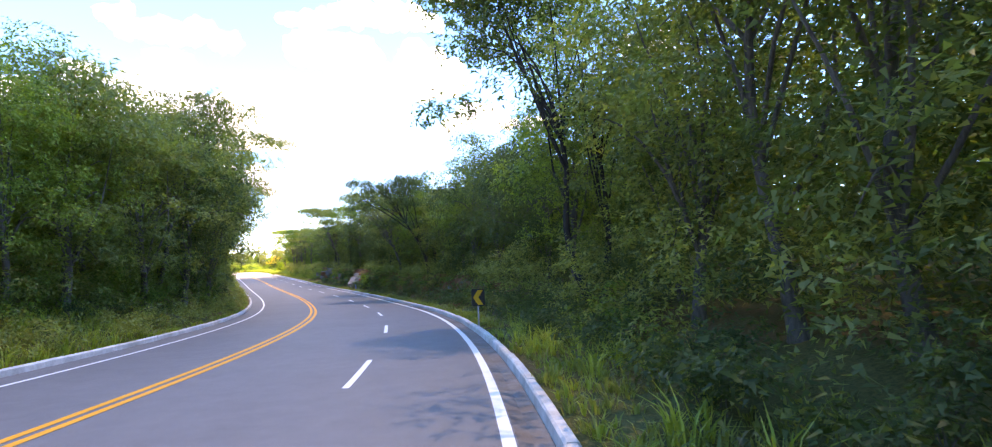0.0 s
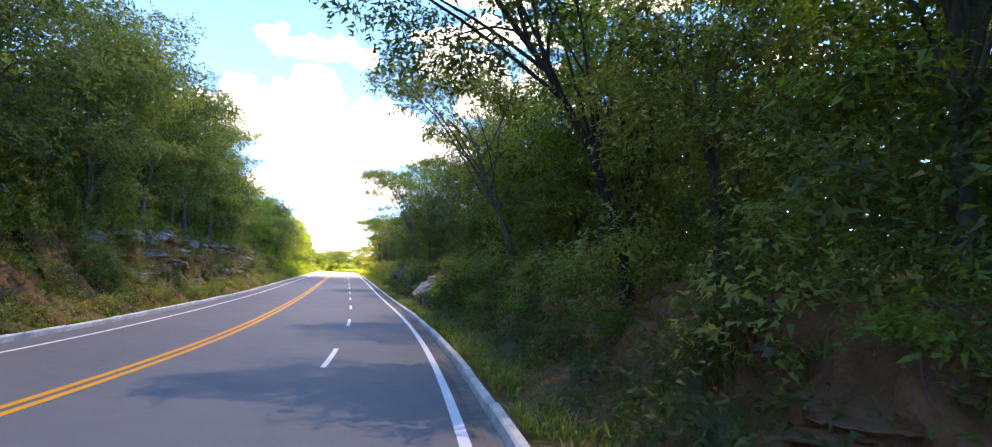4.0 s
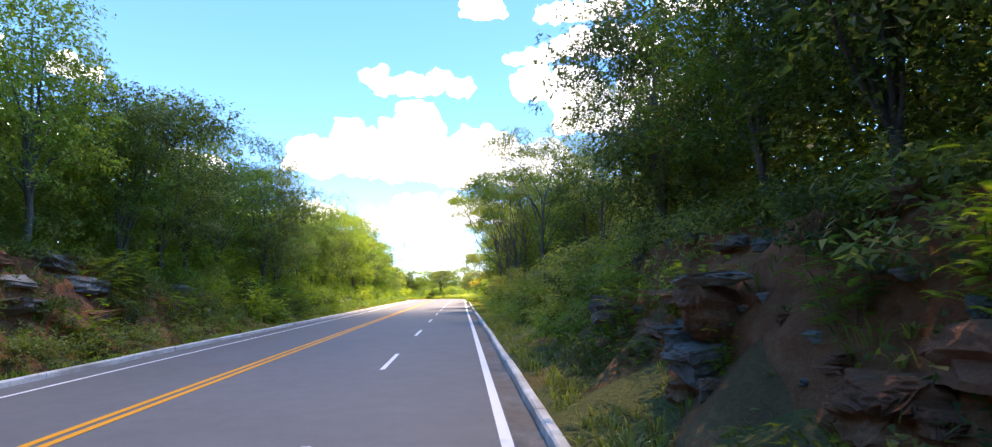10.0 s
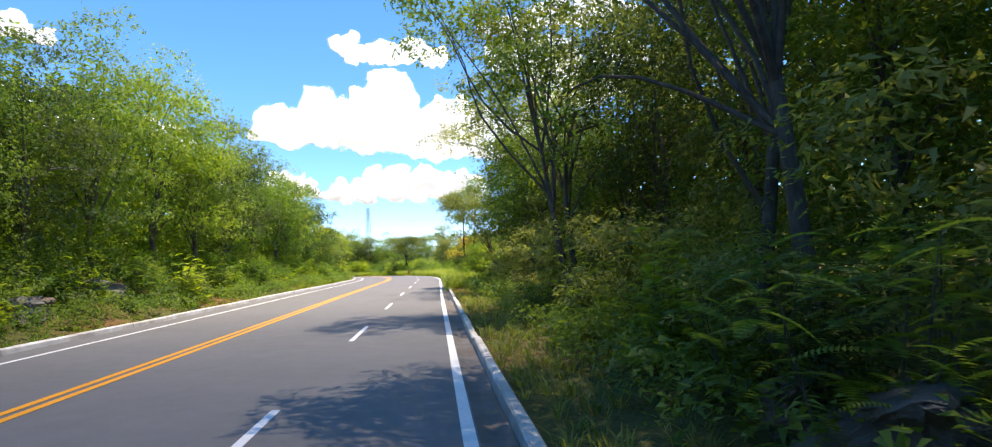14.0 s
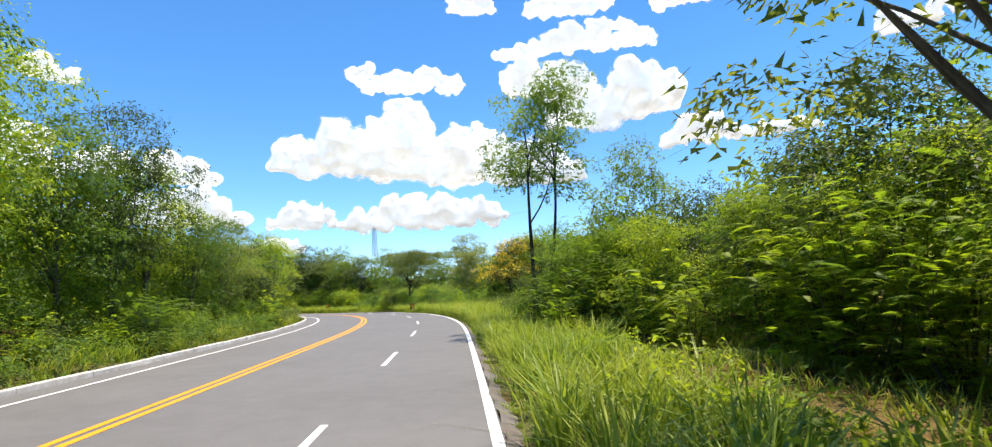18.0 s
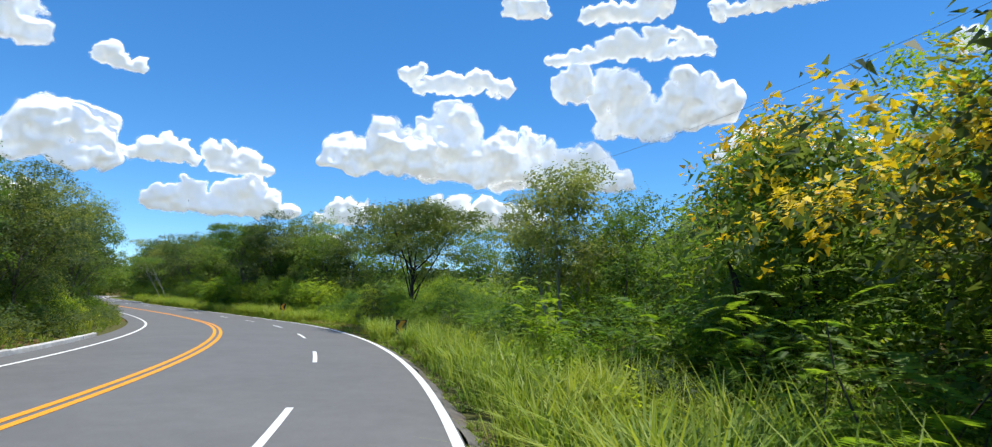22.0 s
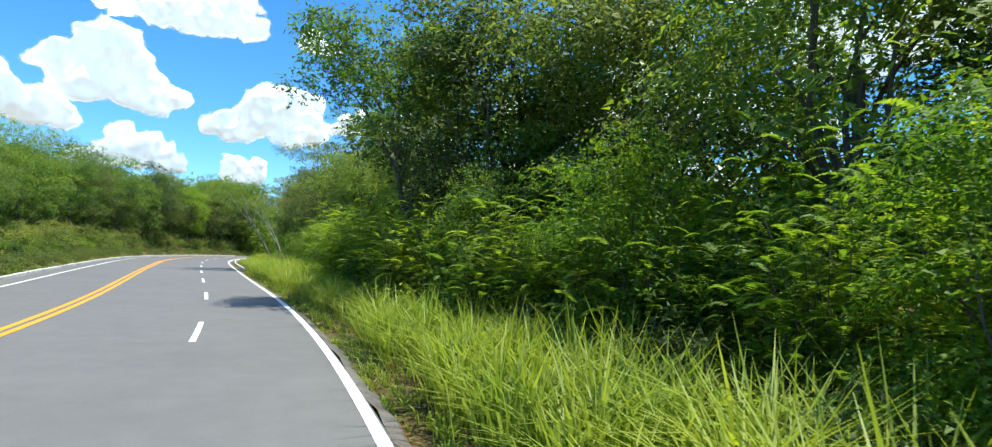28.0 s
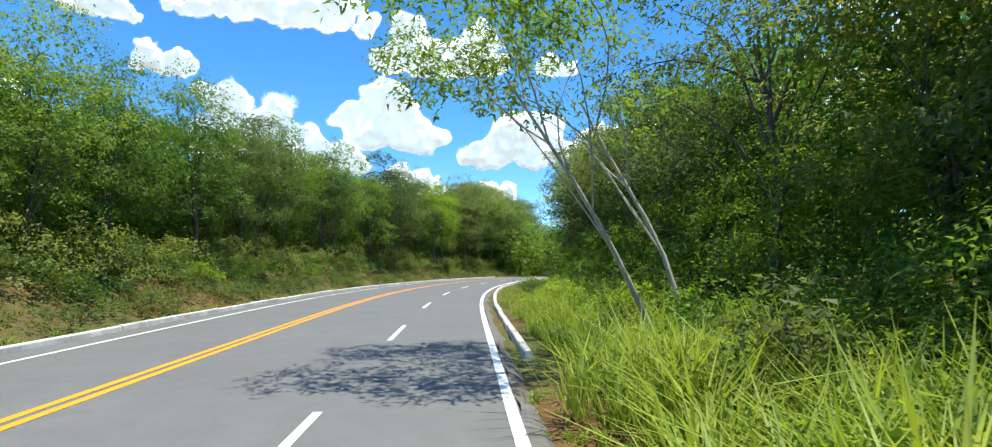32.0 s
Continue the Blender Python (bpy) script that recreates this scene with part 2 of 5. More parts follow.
def mat_cloud():
    """Bright vapour: scatters sunlight on and through, with an added glow, thinning to clear air at its ragged rim."""
    m, n, l, b = material("cloud_vapour", 1.0, 0.0)
    b.inputs["Base Color"].default_value = (0.95, 0.95, 0.96, 1)
    # faint emission in place of sunlight scattered inside the cloud
    b.inputs["Emission Color"].default_value = (0.93, 0.95, 1.0, 1)
    b.inputs["Emission Strength"].default_value = 0.22
    tr = n.new("ShaderNodeBsdfTranslucent")
    tr.inputs[0].default_value = (0.96, 0.96, 0.97, 1)
    ms = n.new("ShaderNodeMixShader")
    ms.inputs[0].default_value = 0.12
    l.new(b.outputs[0], ms.inputs[1])
    l.new(tr.outputs[0], ms.inputs[2])
    thick = n.new("ShaderNodeAttribute")
    thick.attribute_name = "vapour"
    wisp = noise_node(n, l, 0.02, 5, 0.65)
    thin = n.new("ShaderNodeMath")
    thin.operation = "MULTIPLY_ADD"
    l.new(wisp, thin.inputs[0])
    thin.inputs[1].default_value = 0.9
    thin.inputs[2].default_value = -0.45
    veil = n.new("ShaderNodeMath")
    veil.operation = "ADD"
    l.new(thick.outputs["Fac"], veil.inputs[0])
    l.new(thin.outputs[0], veil.inputs[1])
    fade = n.new("ShaderNodeMapRange")
    fade.interpolation_type = "SMOOTHSTEP"
    fade.inputs["From Min"].default_value = 0.06
    fade.inputs["From Max"].default_value = 0.8
    l.new(veil.outputs[0], fade.inputs["Value"])
    clear = n.new("ShaderNodeBsdfTransparent")
    rim = n.new("ShaderNodeMixShader")
    l.new(fade.outputs[0], rim.inputs[0])
    l.new(clear.outputs[0], rim.inputs[1])
    l.new(ms.outputs[0], rim.inputs[2])
    l.new(rim.outputs[0], n["Material Output"].inputs[0])
    return m


ASPHALT = mat_asphalt()
YELLOW = mat_paint("yellow_road_paint", (0.9, 0.35, 0.02), (0.55, 0.26, 0.06))
WHITE = mat_paint("white_road_paint", (0.82, 0.81, 0.79), (0.5, 0.49, 0.47))
KERB = mat_concrete("limewashed_concrete", (0.74, 0.72, 0.68), (0.42, 0.4, 0.36), (0.26, 0.21, 0.16))
GUTTER = mat_concrete("stained_gutter_concrete", (0.2, 0.185, 0.17), (0.10, 0.09, 0.08), (0.12, 0.075, 0.045))
SOIL = mat_ground()
RED_EARTH = mat_earth()
ROCK_GREY = mat_rock("grey_sandstone", ((0.1, 0.094, 0.086), (0.2, 0.182, 0.16), (0.31, 0.285, 0.25), (0.25, 0.13, 0.075)))
ROCK_PALE = mat_rock("pale_sandstone", ((0.18, 0.16, 0.14), (0.36, 0.33, 0.29), (0.46, 0.42, 0.37), (0.3, 0.19, 0.12)))
ROCK_RED = mat_rock("rusty_sandstone", ((0.14, 0.055, 0.032), (0.34, 0.12, 0.052), (0.42, 0.18, 0.085), (0.22, 0.17, 0.13)))
LEAF_MID = mat_leaf("leaf_mid_green", ((0.062, 0.128, 0.03), (0.11, 0.196, 0.045), (0.175, 0.272, 0.06)))
# also stands in for deep shade along the first right bank
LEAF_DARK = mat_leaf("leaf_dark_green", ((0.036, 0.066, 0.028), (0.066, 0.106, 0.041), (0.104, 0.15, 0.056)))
LEAF_LIGHT = mat_leaf("leaf_yellow_green", ((0.098, 0.186, 0.024), (0.168, 0.275, 0.034), (0.265, 0.37, 0.05)))
LEAF_GREY = mat_leaf("leaf_grey_green", ((0.09, 0.132, 0.046), (0.148, 0.198, 0.068), (0.215, 0.258, 0.092)))
GRASS = mat_leaf("grass_blade", ((0.108, 0.19, 0.027), (0.178, 0.275, 0.045), (0.285, 0.36, 0.082)), 0.45, 0.4)
DRY = mat_leaf("dry_grass", ((0.22, 0.15, 0.05), (0.33, 0.24, 0.09), (0.4, 0.32, 0.14)), 0.7, 0.25)
PETAL = mat_leaf("yellow_petal", ((0.6, 0.4, 0.03), (0.75, 0.54, 0.04), (0.85, 0.66, 0.07)), 0.6, 0.3)
BARK = mat_bark("grey_brown_bark", (0.06, 0.048, 0.038), (0.2, 0.17, 0.135))
BARK_PALE = mat_bark("pale_bark", (0.25, 0.22, 0.18), (0.55, 0.5, 0.43))
BARK_DARK = mat_bark("dark_bark", (0.025, 0.02, 0.018), (0.075, 0.06, 0.05))
SIGN_BLACK = mat_plain("black_sign_sheet", (0.022, 0.02, 0.019), 0.45, 0.3)
SIGN_AMBER = mat_plain("amber_sign_sheet", (0.8, 0.36, 0.015), 0.45, 0.15)
STEEL = mat_plain("galvanised_steel", (0.42, 0.42, 0.41), 0.5, 0.3, 0.6)
POST_WOOD = mat_plain("whitewashed_post", (0.5, 0.47, 0.42), 0.8, 0.4)
BLUE = mat_plain("faded_blue_paint", (0.12, 0.32, 0.62), 0.6, 0.3)
CLOUD = mat_cloud()

# ------------------------------------------------------------------ the plan: a road line with heading and height
STEP = 0.5
HEADINGS = (-10.5, -5.2, 0.0, 5.1, 10.8, 15.9, 19.5, 22.9, 25.0, 25.1, 25.3, 25.2, 25.3, 25.3, 25.6, 25.2, 25.3, 25.2,
            24.7, 25.1, 25.3, 30.3, 37.2, 45.4, 52.0, 58.4, 61.4, 66.3, 69.5, 69.7, 68.9, 69.0, 66.2, 61.9, 57.9, 54.1, 50.2)
LEVELS = (-0.22, 0.05, -0.3, -0.68, -0.39, -0.03, 0.59, 1.12, 1.65, 2.21, 2.74, 3.26, 3.56, 3.67, 4.16, 4.76, 5.31, 5.78,
          6.18, 6.44, 6.62)
ALONG = np.arange(-40.0, 470.0, STEP)


def smooth(v, k):
    return np.convolve(np.pad(v, k, mode="edge"), np.ones(2 * k + 1) / (2 * k + 1), "valid")


TURN = np.radians(smooth(np.interp(ALONG, [-22 + 11 * i for i in range(len(HEADINGS))], HEADINGS), 11))
TURN[ALONG < -22] = TURN[np.searchsorted(ALONG, -22)]
LINE_X, LINE_Y = np.cumsum(-np.sin(TURN)) * STEP, np.cumsum(np.cos(TURN)) * STEP
LINE_X -= np.interp(0, ALONG, LINE_X)
LINE_Y -= np.interp(0, ALONG, LINE_Y)
LINE_Z = smooth(np.interp(ALONG, [-22 + 22 * i for i in range(len(LEVELS))], LEVELS), 22)
LANE, EDGE, EDGE_LEFT, KERB_R, KERB_L = 3.50, 5.88, -3.39, 6.36, -4.33


def ease(v, a, b):
    u = np.clip((v - a) / (b - a), 0, 1)
    return u * u * (3 - 2 * u)


def wobble(x, y, scale, seed=0.0):
    """Cheap rolling unevenness."""
    x, y = x / scale + seed, y / scale - seed * 0.7
    return (np.sin(x * 1.3 + np.sin(y * 0.9)) + np.sin(y * 1.7 + 1.3 * np.sin(x * 0.7 + 2)) + np.sin((x + y) * 2.3 + 1)) / 3


BANK_R = ((-40, 0.6), (15, 0.8), (32, 1.4), (40, 1.8), (70, 2.2), (78, 2.4), (92, 2.6), (106, 2.8), (116, 1.9), (125, 1.6), (145, 0.8), (165, 0.2), (470, 0.0))
BANK_L = ((-40, 0.8), (20, 1.2), (45, 2.8), (75, 3.8), (100, 3.6), (115, 2.8), (135, 1.6), (165, 1.2), (200, 0.7), (270, 0.6), (300, 1.4), (340, 2.0), (470, 2))


def profile(s, off, x, y):
    """Height of the ground over the road's level."""
    br = np.interp(s, *zip(*BANK_R))
    bl = np.interp(s, *zip(*BANK_L))
    right = ease(off, 7.9, np.interp(s, (20, 30, 110, 120), (11.5, 10.2, 10.2, 11.5))) * br + np.clip(off - 11.5, 0, 60) * 0.05 + 0.03
    left = ease(-off, np.interp(s, (40, 55, 115, 130), (5.2, 5.7, 5.7, 5.2)), np.interp(s, (40, 55, 115, 130), (8.6, 7.9, 7.9, 8.6))) * bl + np.clip(-off - 8.6, 0, 70) * np.interp(s, (-40, 120, 200, 290, 330), (0.22, 0.22, 0.06, 0.06, 0.2)) + 0.03
    side = np.where(off > 0, right, left)
    rough = ease(np.abs(off - 1), 6.5, 10)
    side = side + rough * (0.22 * wobble(x, y, 2.1) + 0.10 * wobble(x, y, 0.8, 3.0))
    return np.where((off > KERB_L + 0.02) & (off < KERB_R - 0.02), -0.09, side)


def at(s, off, up=0.0):
    """A place by its distance along the road, to the right of the yellow line, and over the ground there."""
    i = (s - ALONG[0]) / STEP
    k = np.arange(len(ALONG))
    a = float(np.interp(i, k, TURN))
    x = float(np.interp(i, k, LINE_X)) + off * math.cos(a)
    y = float(np.interp(i, k, LINE_Y)) + off * math.sin(a)
    z = float(np.interp(i, k, LINE_Z))
    return Vector((x, y, z + float(profile(np.float64(s), np.float64(off), np.float64(x), np.float64(y))) + up))


def turn_at(s):
    return float(np.interp(s, ALONG, TURN))


def part(name, data, mat, parent=None, label=""):
    """Links mesh data (or a bmesh) as one object, under its thing when there is one."""
    if isinstance(data, bmesh.types.BMesh):
        me = bpy.data.meshes.new(name)
        data.to_mesh(me)
        data.free()
        data = me
    if mat is not None and not data.materials:
        data.materials.append(mat)
    ob = new(name, data)
    if parent is not None:
        ob.parent = parent
    if label:
        ob["label"] = label
    return ob


def mesh_of(name, verts, faces, flat=True):
    """Mesh data from arrays: faces all of one size."""
    verts = np.asarray(verts, np.float32)
    faces = np.asarray(faces, np.int32)
    me = bpy.data.meshes.new(name)
    me.vertices.add(len(verts))
    me.vertices.foreach_set("co", verts.ravel())
    k = faces.shape[1]
    me.loops.add(faces.size)
    me.loops.foreach_set("vertex_index", faces.ravel())
    me.polygons.add(len(faces))
    me.polygons.foreach_set("loop_start", np.arange(0, faces.size, k, dtype=np.int32))
    me.polygons.foreach_set("use_smooth", np.full(len(faces), not flat))
    me.update(calc_edges=True)
    return me


# ------------------------------------------------------------------ ground, road, kerbs


def ribbon(name, s0, s1, cross, step=1.0, up=0.0, jitter=0.0, capped=False):
    """A strip along the road with a cross-section of (offset, height over the road's level); capped closes a six-point section's ends."""
    ss = np.linspace(s0, s1, max(2, int(round((s1 - s0) / step)) + 1))
    a = np.interp(ss, ALONG, TURN)
    x, y, z = (np.interp(ss, ALONG, v) for v in (LINE_X, LINE_Y, LINE_Z))
    rng = np.random.default_rng(int(s0 * 7 + 1000))
    vs = []
    for off, h in cross:
        o = off + jitter * rng.normal(size=len(ss))
        vs.append(np.stack([x + o * np.cos(a), y + o * np.sin(a), z + h + up + jitter * 0.4 * rng.normal(size=len(ss))], 1))
    v = np.stack(vs, 1)
    n, k = v.shape[:2]
    i = np.arange(n - 1)[:, None] * k + np.arange(k - 1)[None]
    f = np.stack([i, i + 1, i + k + 1, i + k], -1).reshape(-1, 4)
    if capped:
        e = (n - 1) * k
        f = np.concatenate([f, [(5, 4, 1, 0), (4, 3, 2, 1), (e, e + 1, e + 4, e + 5), (e + 1, e + 2, e + 3, e + 4)]])
    return mesh_of(name, v.reshape(-1, 3), f)


def build_ground():
    def axis(lo, hi):
        near = np.arange(lo, hi, 1.7)
        far = 1.7 * np.cumsum(1.32 ** np.arange(1, 26))
        far = far[far < 3500]
        return np.concatenate([lo - far[::-1], near, near[-1] + far])
    gx, gy = axis(LINE_X.min() - 30, LINE_X.max() + 45), axis(LINE_Y.min() - 20, LINE_Y.max() + 30)
    X, Y = np.meshgrid(gx, gy)
    px, py = X.ravel(), Y.ravel()
    z = np.zeros(len(px))
    lx, ly = LINE_X[::2], LINE_Y[::2]
    for i in range(0, len(px), 4000):
        d = (px[i:i + 4000, None] - lx) ** 2 + (py[i:i + 4000, None] - ly) ** 2
        k = d.argmin(1) * 2
        dx, dy = px[i:i + 4000] - LINE_X[k], py[i:i + 4000] - LINE_Y[k]
        side = dx * np.cos(TURN[k]) + dy * np.sin(TURN[k])
        off = np.sign(side) * np.hypot(dx, dy)
        near = profile(ALONG[k], off, px[i:i + 4000], py[i:i + 4000])
        along = ALONG[k]
        cut = ((along > 29) & (along < 111) & (off > 8.2) & (off < 10.8)) | ((along > 60) & (along < 118) & (off < -5.9) & (off > -8.6))
        z[i:i + 4000] = LINE_Z[k] + near - 0.4 * cut - 0.05 * ((off > KERB_L - 1.3) & (off < KERB_R + 1.3))
    n, m = X.shape
    i = np.arange(n - 1)[:, None] * m + np.arange(m - 1)[None]
    f = np.stack([i, i + 1, i + m + 1, i + m], -1).reshape(-1, 4)
    g = part("ground", mesh_of("ground", np.stack([px, py, z], 1), f, False), SOIL)
    tagged(g, "reddish soil with leaf litter and green ground cover", "ground", kind="structure")


build_ground()
ROAD0, ROAD1 = -30.0, 400.0


def earth_bank(side, o0, o1, s0, s1, label):
    """The bare, rain-worn face of the cutting: a finely broken sheet over the slope."""
    ss, oo = np.arange(s0, s1, 0.3), np.linspace(o0, o1, 15)
    v = []
    for s in ss:
        fade = min(1.0, (s - s0) / 2.5, (s1 - s) / 2.5)
        for j, o in enumerate(oo):
            p = at(s, side * o)
            rim = math.sin(math.pi * j / 14) * fade
            gully = noise.fractal(Vector((s * 0.9, o * 0.45, side * 3.0)), 0.6, 2.2, 6) + 0.5 * noise.noise(Vector((s * 3.1, o * 2.3, p.z * 2.6)))
            ledge = 0.12 * math.sin((p.z + 0.25 * gully) * 9.0)
            push = rim * (0.03 + 0.2 * gully + 0.7 * ledge)
            a = turn_at(s)
            v.append((p.x - side * push * math.cos(a), p.y - side * push * math.sin(a), p.z - 0.1 + rim * (0.13 + 0.14 * gully)))
    k = len(oo)
    i = (np.arange(len(ss) - 1)[:, None] * k + np.arange(k - 1)[None]).ravel()
    f = np.stack([i, i + 1, i + k + 1, i + k], -1)
    ob = part("earth_bank", mesh_of("earth_bank", v, f), RED_EARTH)
    tagged(ob, label, "bank", kind="structure")


earth_bank(1, 7.7, 11.2, 27, 113, "raw red earth bank beside the climbing lane")
earth_bank(-1, 5.4, 9.0, 58, 120, "worn red earth face of the road cutting")
road = part("road", ribbon("road", ROAD0, ROAD1, ((KERB_L + 0.01, 0.0), (-3.4, 0.004), (-1.5, 0.01), (0, 0.012), (2.0, 0.01), (4.0, 0.005), (5.98, 0.0))), ASPHALT)
tagged(road, "grey asphalt road with painted lane lines", "road", kind="structure")


def crown_height(off):
    return float(np.interp(off, (-4.3, -3.4, -1.5, 0, 2, 4, 6), (0, 0.004, 0.01, 0.012, 0.01, 0.005, 0)))


def stripe(name, off, width, mat, s0=ROAD0, s1=ROAD1, label=""):
    cross = ((off - width / 2, crown_height(off - width / 2)), (off + width / 2, crown_height(off + width / 2)))
    return part(name, ribbon(name, s0, s1, cross, 0.5, 0.006), mat, road, label)


stripe("yellow_line", -0.13, 0.145, YELLOW, label="solid amber centre line")
stripe("yellow_line", 0.13, 0.145, YELLOW, label="solid amber centre line")
stripe("white_edge_line", EDGE, 0.15, WHITE, label="worn white edge line")
stripe("white_edge_line", EDGE_LEFT, 0.12, WHITE, label="worn white edge line")
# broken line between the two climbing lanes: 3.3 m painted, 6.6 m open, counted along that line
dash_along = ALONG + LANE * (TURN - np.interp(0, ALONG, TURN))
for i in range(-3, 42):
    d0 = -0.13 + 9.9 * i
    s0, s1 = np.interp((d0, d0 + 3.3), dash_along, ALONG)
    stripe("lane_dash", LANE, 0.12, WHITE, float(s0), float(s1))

# concrete gutter and kerb; right one ends where the grass verge begins, and starts again later
gutter = part("gutter", ribbon("gutter", ROAD0, 176, ((5.98, 0.0), (6.15, -0.035), (KERB_R, -0.02)), 0.7, 0.003), GUTTER)
tagged(gutter, "dirt-stained concrete gutter beside the kerb", "gutter", kind="structure")
shoulder = part("road_shoulder", ribbon("road_shoulder", 176, ROAD1, ((5.98, 0.0), (6.05, -0.012), (6.14, -0.05), (6.3, -0.14)), 0.5, 0.003, 0.02), GUTTER)
tagged(shoulder, "crumbling earth-strewn asphalt shoulder", "shoulder", kind="structure")


def kerb_run(s0, s1, off, side, seg, seed, mat=KERB, rise=0.15):
    rng = random.Random(seed)
    run = new("kerb")
    tagged(run, "limewashed concrete kerb with worn joints", "kerb", kind="structure")
    s = s0
    while s < s1:
        e = min(s + seg * rng.uniform(0.9, 1.1), s1)
        h = rise + rng.uniform(-0.012, 0.015)
        o = off + rng.uniform(-0.015, 0.015)
        a, b, c = o, o + side * 0.04, o + side * 0.18
        cross = ((a, -0.08), (a + side * 0.012, h - 0.03), (b, h), (c - side * 0.03, h), (c, h - 0.04), (c + side * 0.02, -0.12))
        if side < 0:
            cross = cross[::-1]
        part("kerb_stone", ribbon("kerb_stone", s, e - 0.012, cross, 0.7, 0, 0.004, True), mat, run)
        s = e


kerb_run(ROAD0, 175, KERB_R, 1, 3.0, 1)
kerb_run(309.8, 380, 6.42, 1, 1.6, 5, rise=0.1)
kerb_run(ROAD0, 236, KERB_L, -1, 3.0, 2)
kerb_run(268, 390, KERB_L, -1, 3.0, 3)

# ------------------------------------------------------------------ plants


def tube(path, radii, sides=7):
    """Vertices and quads of a tapered limb along a bent line."""
    path = np.asarray(path, float)
    n = len(path)
    tang = np.gradient(path, axis=0)
    tang /= np.linalg.norm(tang, axis=1)[:, None] + 1e-9
    ref = np.where(np.abs(tang[:, 2:3]) > 0.9, np.array([[1.0, 0, 0]]), np.array([[0, 0, 1.0]]))
    u = np.cross(tang, ref)
    u /= np.linalg.norm(u, axis=1)[:, None] + 1e-9
    w = np.cross(tang, u)
    ang = np.arange(sides) * 2 * math.pi / sides
    v = path[:, None] + np.asarray(radii)[:, None, None] * (np.cos(ang)[None, :, None] * u[:, None] + np.sin(ang)[None, :, None] * w[:, None])
    i = np.arange(n - 1)[:, None] * sides
    j = np.arange(sides)[None]
    f = np.stack([i + j, i + (j + 1) % sides, i + sides + (j + 1) % sides, i + sides + j], -1).reshape(-1, 4)
    return v.reshape(-1, 3), f


def joined(pieces):
    vs, fs, k = [], [], 0
    for v, f in pieces:
        vs.append(v)
        fs.append(f + k)
        k += len(v)
    return np.concatenate(vs), np.concatenate(fs)


def bend(a, b, rng, sag=0.12, n=6):
    a, b = np.asarray(a, float), np.asarray(b, float)
    u = np.linspace(0, 1, n)[:, None]
    d = np.linalg.norm(b - a)
    return a + (b - a) * u + np.sin(u * math.pi) * rng.normal(size=3) * d * sag + np.sin(u * 2 * math.pi) * rng.normal(size=3) * d * sag * 0.4


def leaves(pts, out, length, aspect, rng, droop=0.15):
    """Pointed leaves, drooping at the tip."""
    n = len(pts)
    nrm = out * 0.8 + np.array([0, 0, 0.8]) + rng.normal(size=(n, 3)) * 0.55
    nrm /= np.linalg.norm(nrm, axis=1)[:, None]
    along = rng.normal(size=(n, 3)) + out * 0.6 - np.array([0, 0, droop])
    along -= (along * nrm).sum(1)[:, None] * nrm
    along /= np.linalg.norm(along, axis=1)[:, None] + 1e-9
    side = np.cross(nrm, along)
    ln = length * rng.uniform(0.65, 1.35, size=(n, 1))
    w = ln * aspect * 0.5
    tip = pts + along * ln - nrm * ln * 0.12
    v = np.stack([pts + side * w, tip, pts - side * w], 1)
    return v.reshape(-1, 3), np.arange(3 * n).reshape(n, 3)


def lobed(centres, radii, count, length, aspect, rng, flat=0.65, droop=0.15):
    """Leaves over the shells of many uneven lobes."""
    centres, radii = np.asarray(centres, float), np.asarray(radii, float)
    p = radii ** 2 / (radii ** 2).sum()
    each = 7
    n = max(1, count // each)
    k = rng.choice(len(radii), n, p=p)
    d = rng.normal(size=(n, 3))
    d /= np.linalg.norm(d, axis=1)[:, None]
    low = d[:, 2] < rng.uniform(-0.5, 0.15, size=n)
    d[low, 2] *= -0.7
    r = radii[k, None] * rng.uniform(0.5, 1.0, size=(n, 1)) ** 0.4 * (1 + 0.1 * rng.normal(size=(n, 1)))
    twig = d + rng.normal(size=(n, 3)) * 0.7
    twig /= np.linalg.norm(twig, axis=1)[:, None]
    tips = centres[k] + d * r * np.array([1, 1, flat])
    u = rng.uniform(-0.5, 1.0, size=(n, each, 1))
    pts = tips[:, None] + twig[:, None] * u * length * 2.4 + rng.normal(size=(n, each, 3)) * length * 0.45 - np.array([0, 0, droop]) * np.abs(u) * length * 3
    pts = pts.reshape(-1, 3)
    d = np.repeat(d, each, 0)
    return leaves(pts, d, length, aspect, rng, droop)


